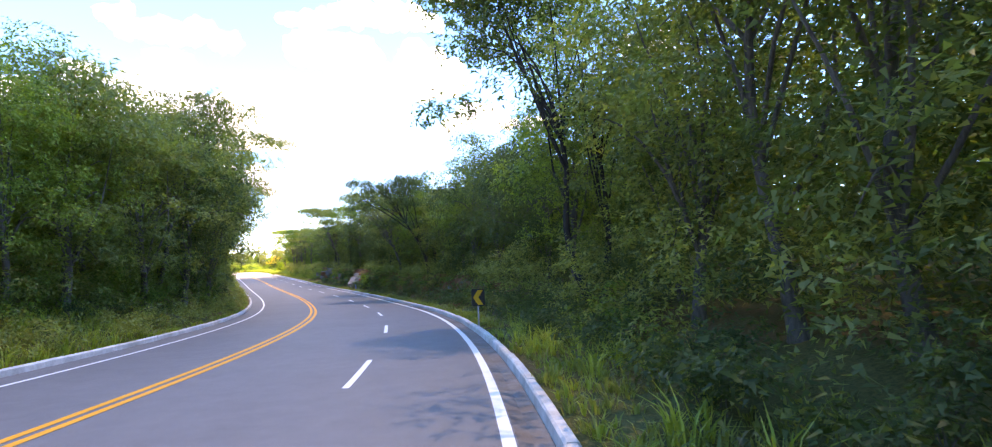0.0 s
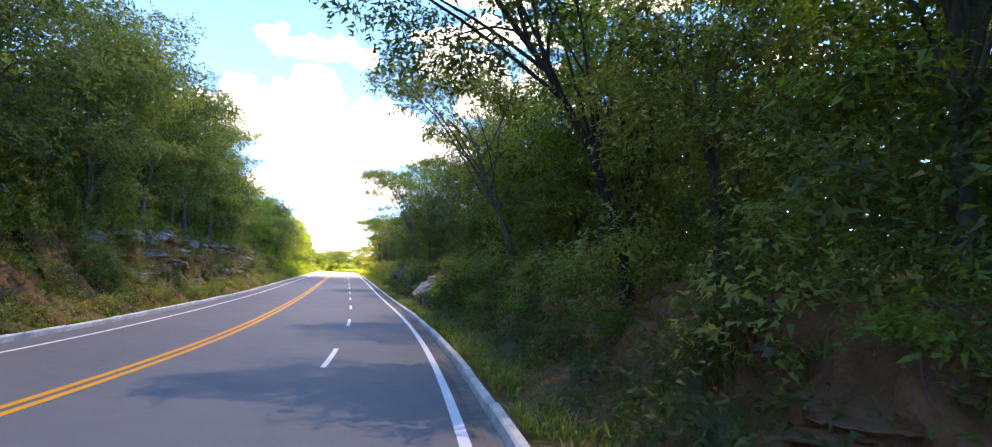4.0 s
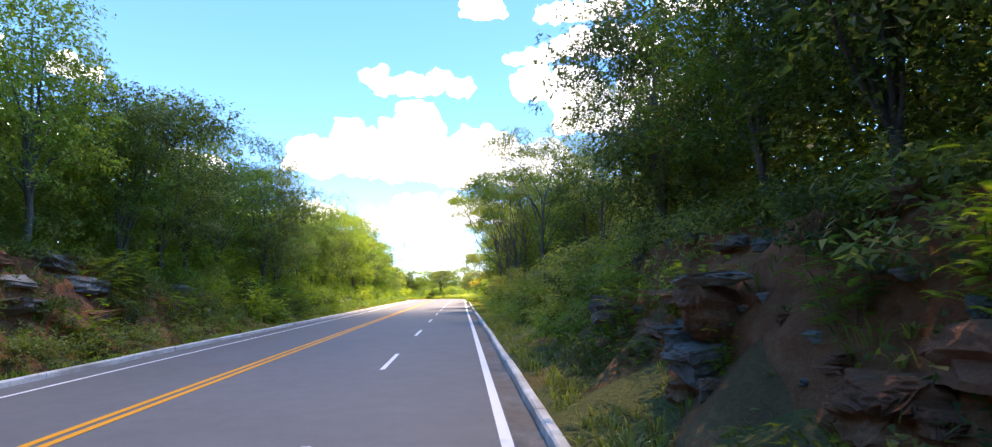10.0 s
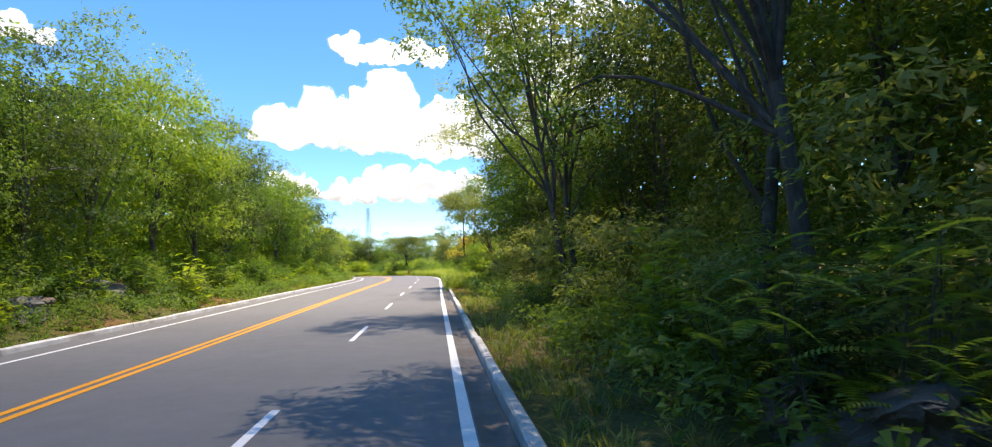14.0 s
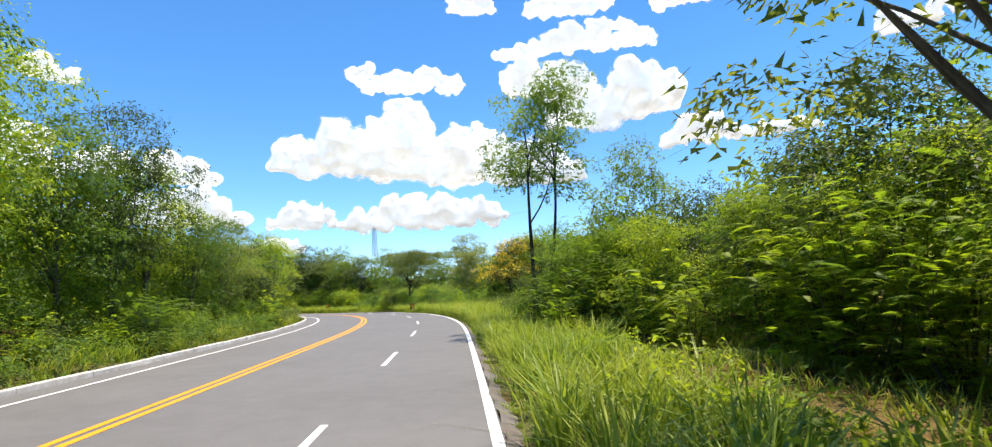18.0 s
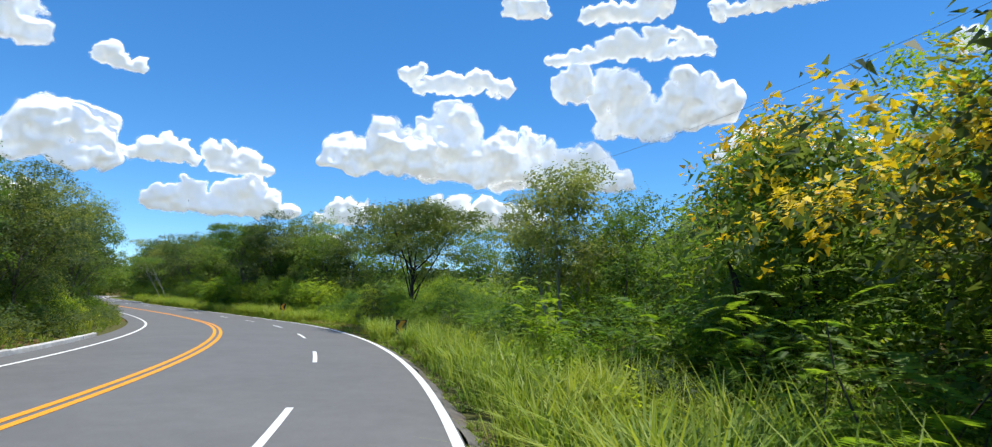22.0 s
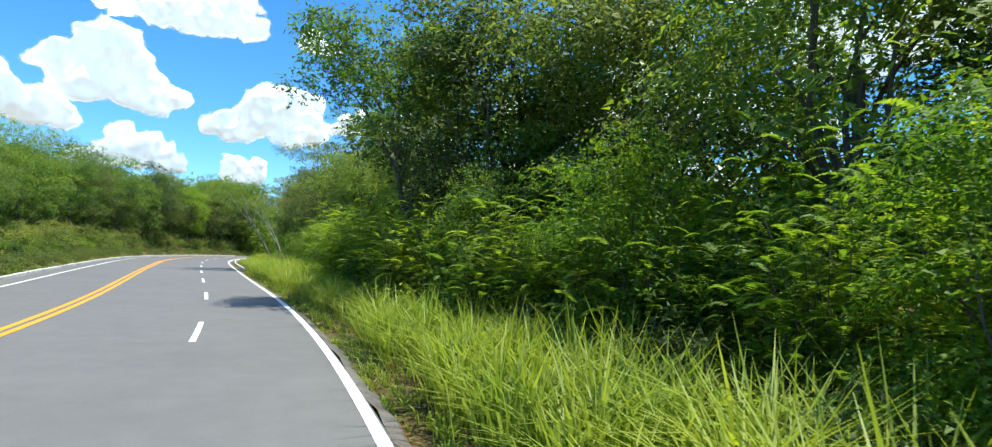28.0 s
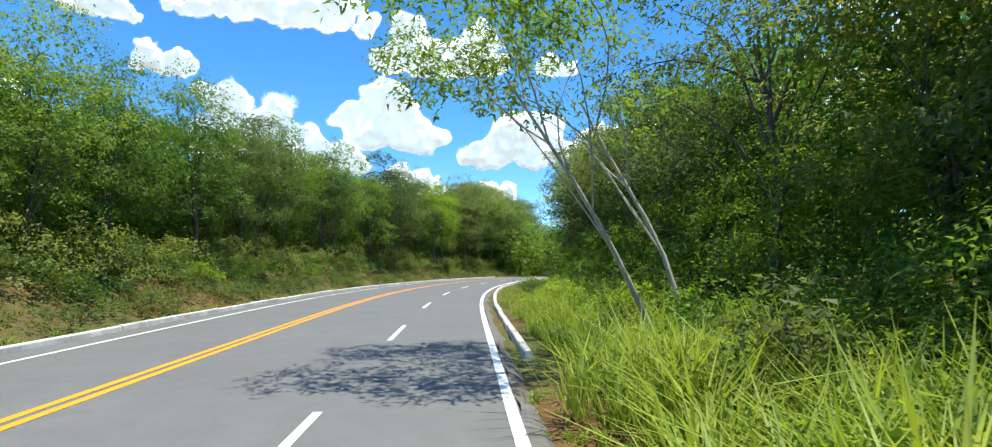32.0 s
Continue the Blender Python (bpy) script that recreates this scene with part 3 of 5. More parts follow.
def make_tree(seed, h, r, leaf, bark, count, length, aspect, label, bottom=0.3, lobes=26, flat=0.6, top=1.0, girth=0.1, lean=0.0,
              stems=1, form="round", name="tree", bloom=0, crook=0.05, fork=3):
    """A tree: bent tapered trunk with limbs to each part of a lobed crown."""
    rng = np.random.default_rng(seed)
    root = new(name)
    tagged(root, label, "tree" if name == "tree" else "shrub", "roadside trees" if name == "tree" else "verge shrubs")
    cen, rad = [], []
    mid, half = h * (bottom + top) / 2, h * (top - bottom) / 2
    for i in range(lobes):
        d = rng.normal(size=3)
        d /= np.linalg.norm(d)
        k = rng.uniform(0.35, 0.85)
        if form == "umbrella":
            z = mid + half * rng.choice([0.75, 0.5, 0.15, -0.4], p=[0.38, 0.3, 0.2, 0.12]) * 1.0
            q = math.sqrt(rng.uniform(0.02, 1)) * r * 0.85
            a = rng.uniform(0, 2 * math.pi)
            cen.append((q * math.cos(a), q * math.sin(a), z - 0.18 * q * q / r))
            rad.append(r * rng.uniform(0.2, 0.32))
        else:
            c = np.array([d[0] * r * k, d[1] * r * k, mid + d[2] * half * k])
            taper = 1.0 - 0.35 * max(0, d[2]) if form == "round" else 1.0
            cen.append((c[0] * taper, c[1] * taper, c[2]))
            rad.append(r * rng.uniform(0.22, 0.4))
    cen = np.array(cen)
    cen[:, 0] += lean * cen[:, 2] / top
    pieces = []
    for st in range(stems):
        a = 2 * math.pi * st / max(1, stems) + rng.uniform(0, 1)
        foot = (0.25 * (stems > 1) * math.cos(a), 0.25 * (stems > 1) * math.sin(a), -0.3)
        head = (lean * h * (bottom * 0.5 + top * 0.42) / top + (0.35 * r * math.cos(a) if stems > 1 else 0), 0.35 * r * math.sin(a) if stems > 1 else 0, h * (bottom * 0.5 + top * 0.42))
        path = bend(foot, head, rng, crook, 9)
        g = girth / math.sqrt(stems)
        pieces.append(tube(path, np.linspace(g * 1.15, g * 0.35, 9) + g * 0.5 * np.exp(-np.arange(9) * 1.5), 7))
        for i in range(0, lobes, max(1, lobes * stems // 11)):
            c = cen[(i + st) % lobes]
            j = int(np.clip(fork + rng.integers(0, 5), 2, 8))
            if path[j][2] > c[2] + 0.1 * h:
                j = fork
            lp = bend(path[j], c, rng, 0.06, 7)
            lp[1:-1, 2] += np.sin(np.linspace(0, math.pi, 7))[1:-1] * 0.07 * h
            pieces.append(tube(lp, np.linspace(g * 0.38, g * 0.06, 7), 5))
    v, f = joined(pieces)
    part("trunk", mesh_of("trunk", v, f, False), bark, root)
    v, f = lobed(cen, rad, count, length, aspect, rng, flat)
    part("crown", mesh_of("crown", v, f), leaf, root)
    if bloom:
        sel = cen[:, 2] > np.quantile(cen[:, 2], 0.35)
        v, f = lobed(cen[sel] + np.array([0, 0, 0.12]), np.array(rad)[sel] * 1.02, bloom, 0.085, 0.8, rng, flat)
        part("blossom", mesh_of("blossom", v, f), PETAL, root, "clusters of amber-yellow flowers")
    return root


def place(ob, s, off, scale=1.0, spin=None, rng=random, sink=0.1, stretch=1.0, lean=0.0):
    p = at(s, off)
    spin = rng.uniform(0, 2 * math.pi) if spin is None else spin
    m = Matrix.Translation((p.x, p.y, p.z - sink)) @ Matrix.Rotation(spin, 4, "Z") @ Matrix.Rotation(lean, 4, "Y") @ Matrix.Diagonal((scale, scale, scale * stretch, 1))
    return copy_thing(ob, m)


def keep_out(ob):
    """Remove a pattern plant once its copies stand."""
    for o in (*ob.children_recursive, ob):
        bpy.data.objects.remove(o)


# pattern plants, all about 8 m (trees) or 2 m (shrubs) high before scaling
broad = [make_tree(11 + i, 11, 3.9, m, BARK, 17000, 0.15, 0.5, lab, bottom=0.04, lobes=70, girth=0.15) for i, (m, lab) in enumerate((
    (LEAF_MID, "broad leafy roadside tree with a rounded green crown"),
    (LEAF_DARK, "dense dark-green roadside tree with a lobed crown"),
    (LEAF_GREY, "grey-green dry-forest tree with an uneven crown"),
    (LEAF_LIGHT, "sunlit yellow-green roadside tree with a lobed crown")))]
bushy = [make_tree(31 + i, 6, 2.6, m, BARK, 12000, 0.11, 0.48, lab, bottom=0.0, lobes=46, girth=0.09, stems=2) for i, (m, lab) in enumerate((
    (LEAF_MID, "bushy small tree, leafy down to the ground"),
    (LEAF_DARK, "dark bushy small tree, leafy down to the ground"),
    (LEAF_LIGHT, "sunlit yellow-green bushy tree, leafy to the ground")))]
umbrella = [make_tree(51 + i, 10, 4.6, m, b, 10500, 0.15, 0.4, lab, bottom=0.45, lobes=44, flat=0.38, girth=0.13, form="umbrella") for i, (m, b, lab) in enumerate((
    (LEAF_GREY, BARK, "flat-topped feathery tree with layered branches"),
    (LEAF_MID, BARK_DARK, "spreading feathery tree with layered branches")))]
slender = [make_tree(61 + i, 9, 2.0, m, b, 5000, 0.15, 0.5, lab, bottom=0.36, lobes=30, girth=0.085, stems=st) for i, (m, b, st, lab) in enumerate((
    (LEAF_GREY, BARK_DARK, 1, "tall slender tree with an open crown"),
    (LEAF_MID, BARK, 3, "many-stemmed slender tree with thin foliage")))]
shrub = [make_tree(71 + i, 2, 1.2, m, BARK, 1300, 0.12, 0.5, lab, bottom=0.0, lobes=18, girth=0.03, stems=3, name="shrub", flat=0.8) for i, (m, lab) in enumerate((
    (LEAF_MID, "leafy green shrub on the verge"),
    (LEAF_DARK, "dark green shrub on the verge"),
    (LEAF_LIGHT, "bright yellow-green shrub on the verge")))]


def frond_bush(seed, h, r, mat, label, fronds=300, pairs=14, stems=8):
    """A shrub of arching feathery fronds on thin stems; every leaflet stands alone."""
    rng = np.random.default_rng(seed)
    root = new("feathery_shrub")
    tagged(root, label, "shrub", "feathery shrubs")
    pieces, vs = [], []
    heads = []
    for _ in range(stems):
        a, q = rng.uniform(0, 2 * math.pi), r * math.sqrt(rng.uniform(0.02, 0.5))
        top = np.array([q * math.cos(a), q * math.sin(a), h * rng.uniform(0.5, 0.94)])
        line = bend((top[0] * 0.15, top[1] * 0.15, -0.2), top, rng, 0.06, 6)
        pieces.append(tube(line, np.linspace(0.022, 0.006, 6), 5))
        heads.append(line)
    for _ in range(fronds):
        line = heads[rng.integers(0, len(heads))]
        foot = line[rng.integers(1, 6)] + rng.normal(size=3) * 0.1 * h
        a = rng.uniform(0, 2 * math.pi)
        out = np.array([math.cos(a), math.sin(a), rng.uniform(-0.1, 0.9)])
        long = rng.uniform(0.35, 0.75)
        side = np.array([-math.sin(a), math.cos(a), rng.normal() * 0.12])
        for u in np.linspace(0.12, 1, pairs):
            p = foot + out * long * u - np.array([0, 0, 0.55 * long * u * u])
            leaf = long * 0.17 * (math.sin(math.pi * min(1, u * 0.92 + 0.08)) ** 0.6 + 0.12)
            for sgn in (-1, 1):
                tip = p + sgn * side * leaf + out * leaf * 0.45 - np.array([0, 0, leaf * 0.2])
                vs.append((p, p + out * leaf * 0.36, tip))
    v, f = joined(pieces)
    part("trunk", mesh_of("trunk", v, f, False), BARK, root)
    v = np.array(vs).reshape(-1, 3)
    part("foliage", mesh_of("foliage", v, np.arange(len(v)).reshape(-1, 3)), mat, root)
    return root


feathery = [frond_bush(81 + i, 2.6, 1.3, m, lab) for i, (m, lab) in enumerate((
    (LEAF_LIGHT, "bright feathery shrub with arching compound leaves"),
    (LEAF_MID, "green feathery shrub with arching compound leaves")))]
feathery_tall = frond_bush(85, 4.4, 2.1, LEAF_LIGHT, "tall bushy shrub of layered feathery leaves", 950, 12, 20)
PATTERNS = (*broad, *bushy, *umbrella, *slender, *shrub, *feathery, feathery_tall)
SIZE = {}
for group_, hh in ((broad, 11), (bushy, 6), (umbrella, 10), (slender, 9), (shrub, 2), (feathery, 2.6), ((feathery_tall,), 4.4)):
    for o_ in group_:
        SIZE[o_.name] = hh

# tree tops over the road's level, along the road
TOP_R = ((-30, 11), (0, 11), (30, 11.5), (50, 13), (80, 12.5), (112, 11.5), (122, 9), (132, 11.5), (150, 13), (160, 12), (167, 9), (173, 6.8), (180, 6.0), (187, 5.4), (196, 5.0), (205, 5.0), (211, 6.2),
         (222, 6.2), (229, 5.0), (233, 3.0), (238, 3.0), (248, 3.4), (258, 4.2), (264, 5.0), (268, 5.8), (276, 5.8), (286, 5.4), (292, 5.0), (300, 6.6), (306, 10), (316, 12), (330, 13), (470, 13))
TOP_L = ((-30, 10), (15, 11), (30, 13), (50, 13.5), (75, 15), (88, 14), (96, 12.2), (105, 13), (115, 13), (125, 12.3), (138, 13.3), (143, 9.5), (152, 11), (160, 14), (168, 14), (173, 12.5),
         (181, 12.5), (188, 13), (195, 11), (200, 9), (206, 7.4), (214, 6.8), (226, 7.4), (240, 8.8), (255, 9.2), (275, 8.5), (300, 8.3), (310, 10.8), (325, 11.5), (345, 13), (370, 15), (400, 18), (470, 20))
rng = random.Random(5)
WOOD_R = [*broad, umbrella[0], broad[0], broad[1], broad[1]]
WOOD_L = [*broad, broad[2], broad[0], broad[0], broad[1]]
LOW = [*bushy, *bushy, broad[2]]


def top_at(side, s):
    return float(np.interp(s, *zip(*(TOP_R if side > 0 else TOP_L))))


def wood(side, kinds, rows, s0, s1, skip=()):
    for off, gap, kf in rows:
        s = s0 + rng.uniform(0, gap)
        while s < s1:
            o = side * (off + rng.uniform(-0.7, 0.9))
            base = at(s, o).z - float(np.interp(s, ALONG, LINE_Z))
            h = max(1.8, top_at(side, s) * kf * rng.uniform(0.85, 1.08) - base)
            ob = rng.choice(kinds if h > 7 else LOW)
            k = h / SIZE[ob.name]
            if not any(a < s < b for a, b in skip):
                wide = min(1.25, max(0.8, 0.75 + 1.6 / h))
                p = at(s, o)
                copy_thing(ob, Matrix.Translation((p.x, p.y, p.z - 0.1)) @ Matrix.Rotation(rng.uniform(0, 6.28), 4, "Z") @ Matrix.Diagonal((k * wide, k * wide, k, 1)))
            s += gap * rng.uniform(0.75, 1.3) * (0.75 if h < 5 else 1)


def thicket(name, label, mat, side, o0, o1, s0, s1, per_m, each, r0, r1, low, high, leaf, seed, slope=0.25, skip=()):
    """Undergrowth or the wood's edge: one mesh of leafy lobes between two offsets, up to a share of the tree tops."""
    rg = np.random.default_rng(seed)
    cen, rad = [], []
    if s1 <= s0:
        return
    for _ in range(int((s1 - s0) * per_m)):
        s, u = rg.uniform(s0, s1), rg.uniform() ** 0.8
        if any(a < s < b for a, b in skip):
            continue
        o = side * (rg.uniform(o0, o1) + slope * u * 4)
        p = at(s, o)
        level = float(np.interp(s, ALONG, LINE_Z))
        top = min(high, top_at(side, s) * 0.9) if high < 50 else top_at(side, s) * (high - 100) + 0.0
        z = p.z + low + u * max(0.3, top * (0.8 + 0.3 * noise.noise(Vector((s * 0.3, o * 0.3, seed)))) - (p.z - level) - r0)
        r = rg.uniform(r0, r1)
        cen.append((p.x, p.y, z))
        rad.append(r)
    v, f = lobed(cen, rad, len(rad) * each, leaf, 0.48, rg, 0.75)
    tagged(part(name, mesh_of(name, v, f), mat), label, "undergrowth" if name == "undergrowth" else "wood", kind="stuff")


# darker leaf tones here carry the shade of the first right-hand wood
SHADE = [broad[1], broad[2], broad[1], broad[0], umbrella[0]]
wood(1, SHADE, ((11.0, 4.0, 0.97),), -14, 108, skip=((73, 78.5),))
wood(1, WOOD_R, ((12.6, 4.3, 1.0),), 108, 170)
wood(1, WOOD_R, ((13.4, 4.3, 1.1),), 170, 230)
wood(1, WOOD_R, ((15.2, 4.6, 1.6),), 262, 302)
wood(1, WOOD_R, ((13.4, 4.3, 1.0),), 302, 440)
wood(-1, [broad[0], broad[2], broad[1], broad[2]], ((8.4, 4.0, 1.0),), -14, 128)
wood(-1, WOOD_L, ((8.6, 4.3, 1.0),), 128, 200)
wood(-1, WOOD_L, ((7.6, 4.3, 1.0),), 200, 300)
wood(-1, WOOD_L, ((8.4, 4.3, 1.0),), 300, 440)
OPEN = ((173, 186), (73.5, 77.6))
EDGE_WOOD = "dense wood behind the roadside trees"
# right side: shaded stretch coloured with darker leaves, sunny stretches with lighter ones
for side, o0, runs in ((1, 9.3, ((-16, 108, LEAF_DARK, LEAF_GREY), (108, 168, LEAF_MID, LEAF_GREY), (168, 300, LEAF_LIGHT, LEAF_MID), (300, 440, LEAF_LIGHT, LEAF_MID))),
                       (-1, 6.7, ((-16, 118, LEAF_GREY, LEAF_MID), (118, 210, LEAF_MID, LEAF_LIGHT), (210, 440, LEAF_GREY, LEAF_MID)))):
    for k, (s0, s1, *mats) in enumerate(runs):
        for j, m_ in enumerate(mats):
            seed = 40 + 7 * k + 3 * j + side
            thicket("undergrowth", "tangled leafy undergrowth at the wood's edge", m_, side, o0, o0 + 1.6, s0, s1, 4.6, 120, 0.35, 0.85, 0.0, 3.4, 0.098, seed, 0.7 if s0 >= 108 and side > 0 else 0.25, skip=OPEN if side > 0 else ())
            thicket("wood_edge", "leafy wall of the wood's edge", m_, side, o0 + 0.9, o0 + 3.4, s0, s1, 5.6, 150, 0.55, 1.15, 0.5, 100.86, 0.122, seed + 50, 1.3 if s0 >= 108 and side > 0 else 0.45, skip=OPEN if side > 0 else ())
        thicket("wood_edge", EDGE_WOOD, mats[1], side, o0 + 4.5, o0 + 9, s0, s1, 8.0, 70, 0.9, 1.8, 0.3, 101.05, 0.4, 120 + k + side, skip=((174, 182),) if side > 0 else ())
        thicket("undergrowth", "low leafy weeds along the verge", mats[0], side, o0 - 1.7, o0, s0, min(s1, 170) if side > 0 else s1, 8.0, 56, 0.2, 0.42, 0.0, 1.2, 0.11, 140 + k + side, 0.0, skip=((73.5, 77.6), (98, 104)) if side > 0 else ())
    thicket("far_wood", "far wood closing the view", LEAF_MID, side, o0 + 30, o0 + 75, -60, 465, 1.8, 26, 3.0, 5.0, 0.2, 9.0, 2.0, 180 + side, 0.0)
    thicket("wood_edge", EDGE_WOOD, LEAF_MID, side, o0 + 9, o0 + 15, -30, 450, 4.0, 90, 1.5, 2.6, 0.3, 101.12, 0.5, 160 + side)
    thicket("wood_edge", "far wood closing the view", LEAF_DARK, side, o0 + 18, o0 + 26, -40, 460, 2.2, 60, 2.0, 3.4, 0.2, 101.1, 0.9, 170 + side)
thicket("undergrowth", "leafy bushes crowding the kerb", LEAF_MID, -1, 5.3, 7.2, 140, 440, 3.4, 110, 0.3, 0.65, 0.0, 2.6, 0.11, 201, 0.4)
thicket("undergrowth", "leafy bushes crowding the kerb", LEAF_GREY, -1, 5.6, 7.4, 292, 440, 3.4, 110, 0.35, 0.75, 0.0, 4.2, 0.12, 202, 0.3)
thicket("far_wood", "far wood where the road bends away", LEAF_MID, -1, 12, 45, 318, 468, 6.0, 60, 2.2, 4.0, 0.3, 22.0, 0.8, 204, 0.0)
thicket("far_wood", "far wood where the road bends away", LEAF_MID, 1, -14, 14, 401, 440, 9.0, 60, 1.8, 3.4, 0.3, 14.0, 0.7, 205, 0.0)
# darker leaves put in for the shade under the trees
thicket("undergrowth", "leafy growth hanging over the bank, toned dark for its shade", LEAF_DARK, 1, 9.9, 11.6, 26, 112, 8.0, 130, 0.45, 0.95, 0.9, 9.0, 0.115, 206, 0.3)
BUSHES = "rounded feathery bushes between the grass and the trees"
thicket("undergrowth", "leafy bushes crowding the bank above the kerb", LEAF_GREY, 1, 8.3, 10.2, -16, 168, 4.2, 110, 0.3, 0.7, 0.0, 4.0, 0.12, 192, 0.1, skip=((34, 40), (73, 78.5), (83.5, 87.5), (94, 97.8), (99.5, 106)))
thicket("undergrowth", "leafy bushes crowding the bank above the kerb", LEAF_DARK, 1, 8.9, 10.8, -16, 112, 3.4, 110, 0.4, 0.8, 0.8, 6.8, 0.14, 193, 0.1, skip=((73, 78.5), (83.8, 87), (94, 97.5), (99.8, 105)))
thicket("undergrowth", "leafy wall of bushes down to the kerb", LEAF_GREY, -1, 5.5, 6.9, 4, 67, 8.0, 130, 0.4, 0.8, 0.0, 7.5, 0.11, 207, 0.5)
thicket("undergrowth", "leafy wall of bushes down to the kerb", LEAF_MID, -1, 5.8, 7.4, 12, 67, 3.0, 130, 0.4, 0.8, 0.0, 6.0, 0.11, 208, 0.5)
thicket("undergrowth", "leafy plants rooted in the cutting's face", LEAF_GREY, -1, 5.7, 7.8, 58, 122, 4.2, 110, 0.25, 0.5, 0.0, 3.6, 0.1, 209, 0.1)
thicket("undergrowth", "leafy bushes below the cutting", LEAF_MID, -1, 7.6, 8.8, 24, 140, 4.0, 130, 0.4, 0.8, 0.0, 6.0, 0.11, 194, 0.4)
thicket("undergrowth", "leafy bushes and vines over the cutting", LEAF_GREY, -1, 5.2, 6.2, 24, 140, 2.4, 110, 0.25, 0.5, 0.0, 1.3, 0.1, 195, 0.1)
thicket("undergrowth", "leafy bushes on the slope above the ledges", LEAF_GREY, -1, 8.0, 9.6, 44, 122, 9.0, 150, 0.5, 1.0, 0.0, 9.0, 0.12, 203, 0.5)
thicket("undergrowth", BUSHES, LEAF_LIGHT, 1, 8.3, 9.8, 187, 234, 3.4, 210, 0.35, 0.75, 0.0, 3.0, 0.08, 196, 0.75)
thicket("undergrowth", BUSHES, LEAF_MID, 1, 8.9, 11.5, 230, 262, 6.0, 170, 0.35, 0.75, 0.0, 2.6, 0.1, 197, 0.9)
thicket("undergrowth", BUSHES, LEAF_LIGHT, 1, 8.5, 10.2, 230, 262, 3.6, 210, 0.35, 0.7, 0.0, 2.2, 0.08, 198, 0.9)
thicket("undergrowth", BUSHES, LEAF_LIGHT, 1, 8.5, 10.2, 258, 306, 4.6, 210, 0.4, 0.8, 0.0, 4.0, 0.085, 199, 0.9)
thicket("undergrowth", BUSHES, LEAF_MID, 1, 8.3, 9.6, 258, 306, 3.0, 180, 0.35, 0.7, 0.0, 2.6, 0.09, 200, 0.7)
thicket("undergrowth", "bright leafy weeds among the tall grass", LEAF_LIGHT, 1, 7.4, 9.4, 172, 256, 4.0, 60, 0.25, 0.5, 0.0, 1.0, 0.12, 190, 0.0)
thicket("undergrowth", "bright leafy weeds among the tall grass", LEAF_LIGHT, 1, 7.4, 9.4, 248, 318, 3.5, 60, 0.25, 0.55, 0.0, 1.2, 0.12, 191, 0.0)
# shrubs along both verges
for side, base in ((1, 8.6), (-1, 6.5)):
    s = -12.0
    while s < 340:
        if not (side > 0 and (234 < s < 247 or 169 < s < 185 or 73 < s < 78)):
            place(rng.choice(shrub if s > (172 if side > 0 else 118) else (shrub[1], shrub[1], shrub[0])), s, side * (base + rng.uniform(-0.4, 0.8)), rng.uniform(0.45, 0.9), rng=rng)
        s += rng.uniform(1.8, 3.8)


def single(ob, s, off, h, wide=1.0, spin=0.0, lean=0.0):
    k = h / SIZE[ob.name]
    p = at(s, off)
    return copy_thing(ob, Matrix.Translation((p.x, p.y, p.z - 0.15)) @ Matrix.Rotation(turn_at(s) + spin, 4, "Z") @ Matrix.Rotation(lean, 4, "Y") @ Matrix.Diagonal((k * wide, k * wide, k, 1)))


# trees that stand out one by one
for s, off, h, wide in ((-3, 10.2, 10, 1.0), (8, 10.4, 10.5, 1.0), (18, 10.6, 10, 0.9), (49, 10.4, 8.0, 1.0), (64, 10.4, 8.6, 1.0), (84, 10.0, 9.4, 1.0), (97, 10.2, 10, 1.0), (126, 10.4, 10, 0.9), (141, 10.6, 10.5, 0.9), (152, 10.6, 10.5, 0.9)):
    single(rng.choice(umbrella), s, off, h, wide, rng.uniform(0, 6))
for s, off, h in ((22, -7.6, 11), (28, -7.0, 11.5), (34, -6.6, 11.5), (39.5, -6.4, 12), (46, -6.8, 12.5), (53, -7.2, 12), (62, -7.6, 12), (70, -7.8, 13), (79, -7.8, 13), (87, -8.0, 12)):
    single(rng.choice(broad[1:3]), s, off, h, 1.0, rng.uniform(0, 6))
for s, off, h in ((226, 24, 7.5), (231, 25, 8.5), (236, 27, 8), (241, 25, 7), (246, 28, 7), (251, 29, 7.5), (256, 26, 8.5), (163, 11.5, 12), (166.5, 11.2, 12.5), (170, 12.2, 12), (173.5, 15, 10), (249, 24, 8), (253, 22, 9), (257, 20, 9.5), (260, 17, 10), (264, 15, 10), (224, 17, 7), (218, 19, 7), (207, 18, 6.5), (200, 20, 6.5), (229, 20, 7), (235, 21, 7)):
    single(rng.choice((*broad, umbrella[0])), s, off, h, 1.1, rng.uniform(0, 6))
single(slender[1], 169.5, 10.6, 11, 1.0, 2.0)
single(slender[1], 280, 11.2, 11.5, 1.25, 0.4)
single(slender[1], 283.5, 11.4, 11.5, 1.2, 2.1)
single(slender[0], 277, 12.6, 11.5, 1.3, 1.4)
single(broad[0], 267, 13.6, 11.5, 1.05, 1.0)
single(broad[0], 274.5, 14, 12, 1.0, 1.9)
single(broad[2], 271.8, 13.6, 12, 1.0, 2.0)
single(broad[2], 286.5, 12.6, 10.5, 0.85, 0.7)
single(broad[0], 300, 13.6, 12, 1.0, 0.9)
single(broad[2], 304.5, 13.8, 11.5, 0.9, 2.2)
single(umbrella[1], 291, 13.4, 10.5, 0.9, 2.2)
single(broad[1], 276.8, 11.4, 12.5, 1.0, 2.6)
single(bushy[1], 192.0, 8.9, 3.6, 1.0, 0.8)
single(bushy[2], 190.2, 9.2, 3.8, 1.0, 2.0)
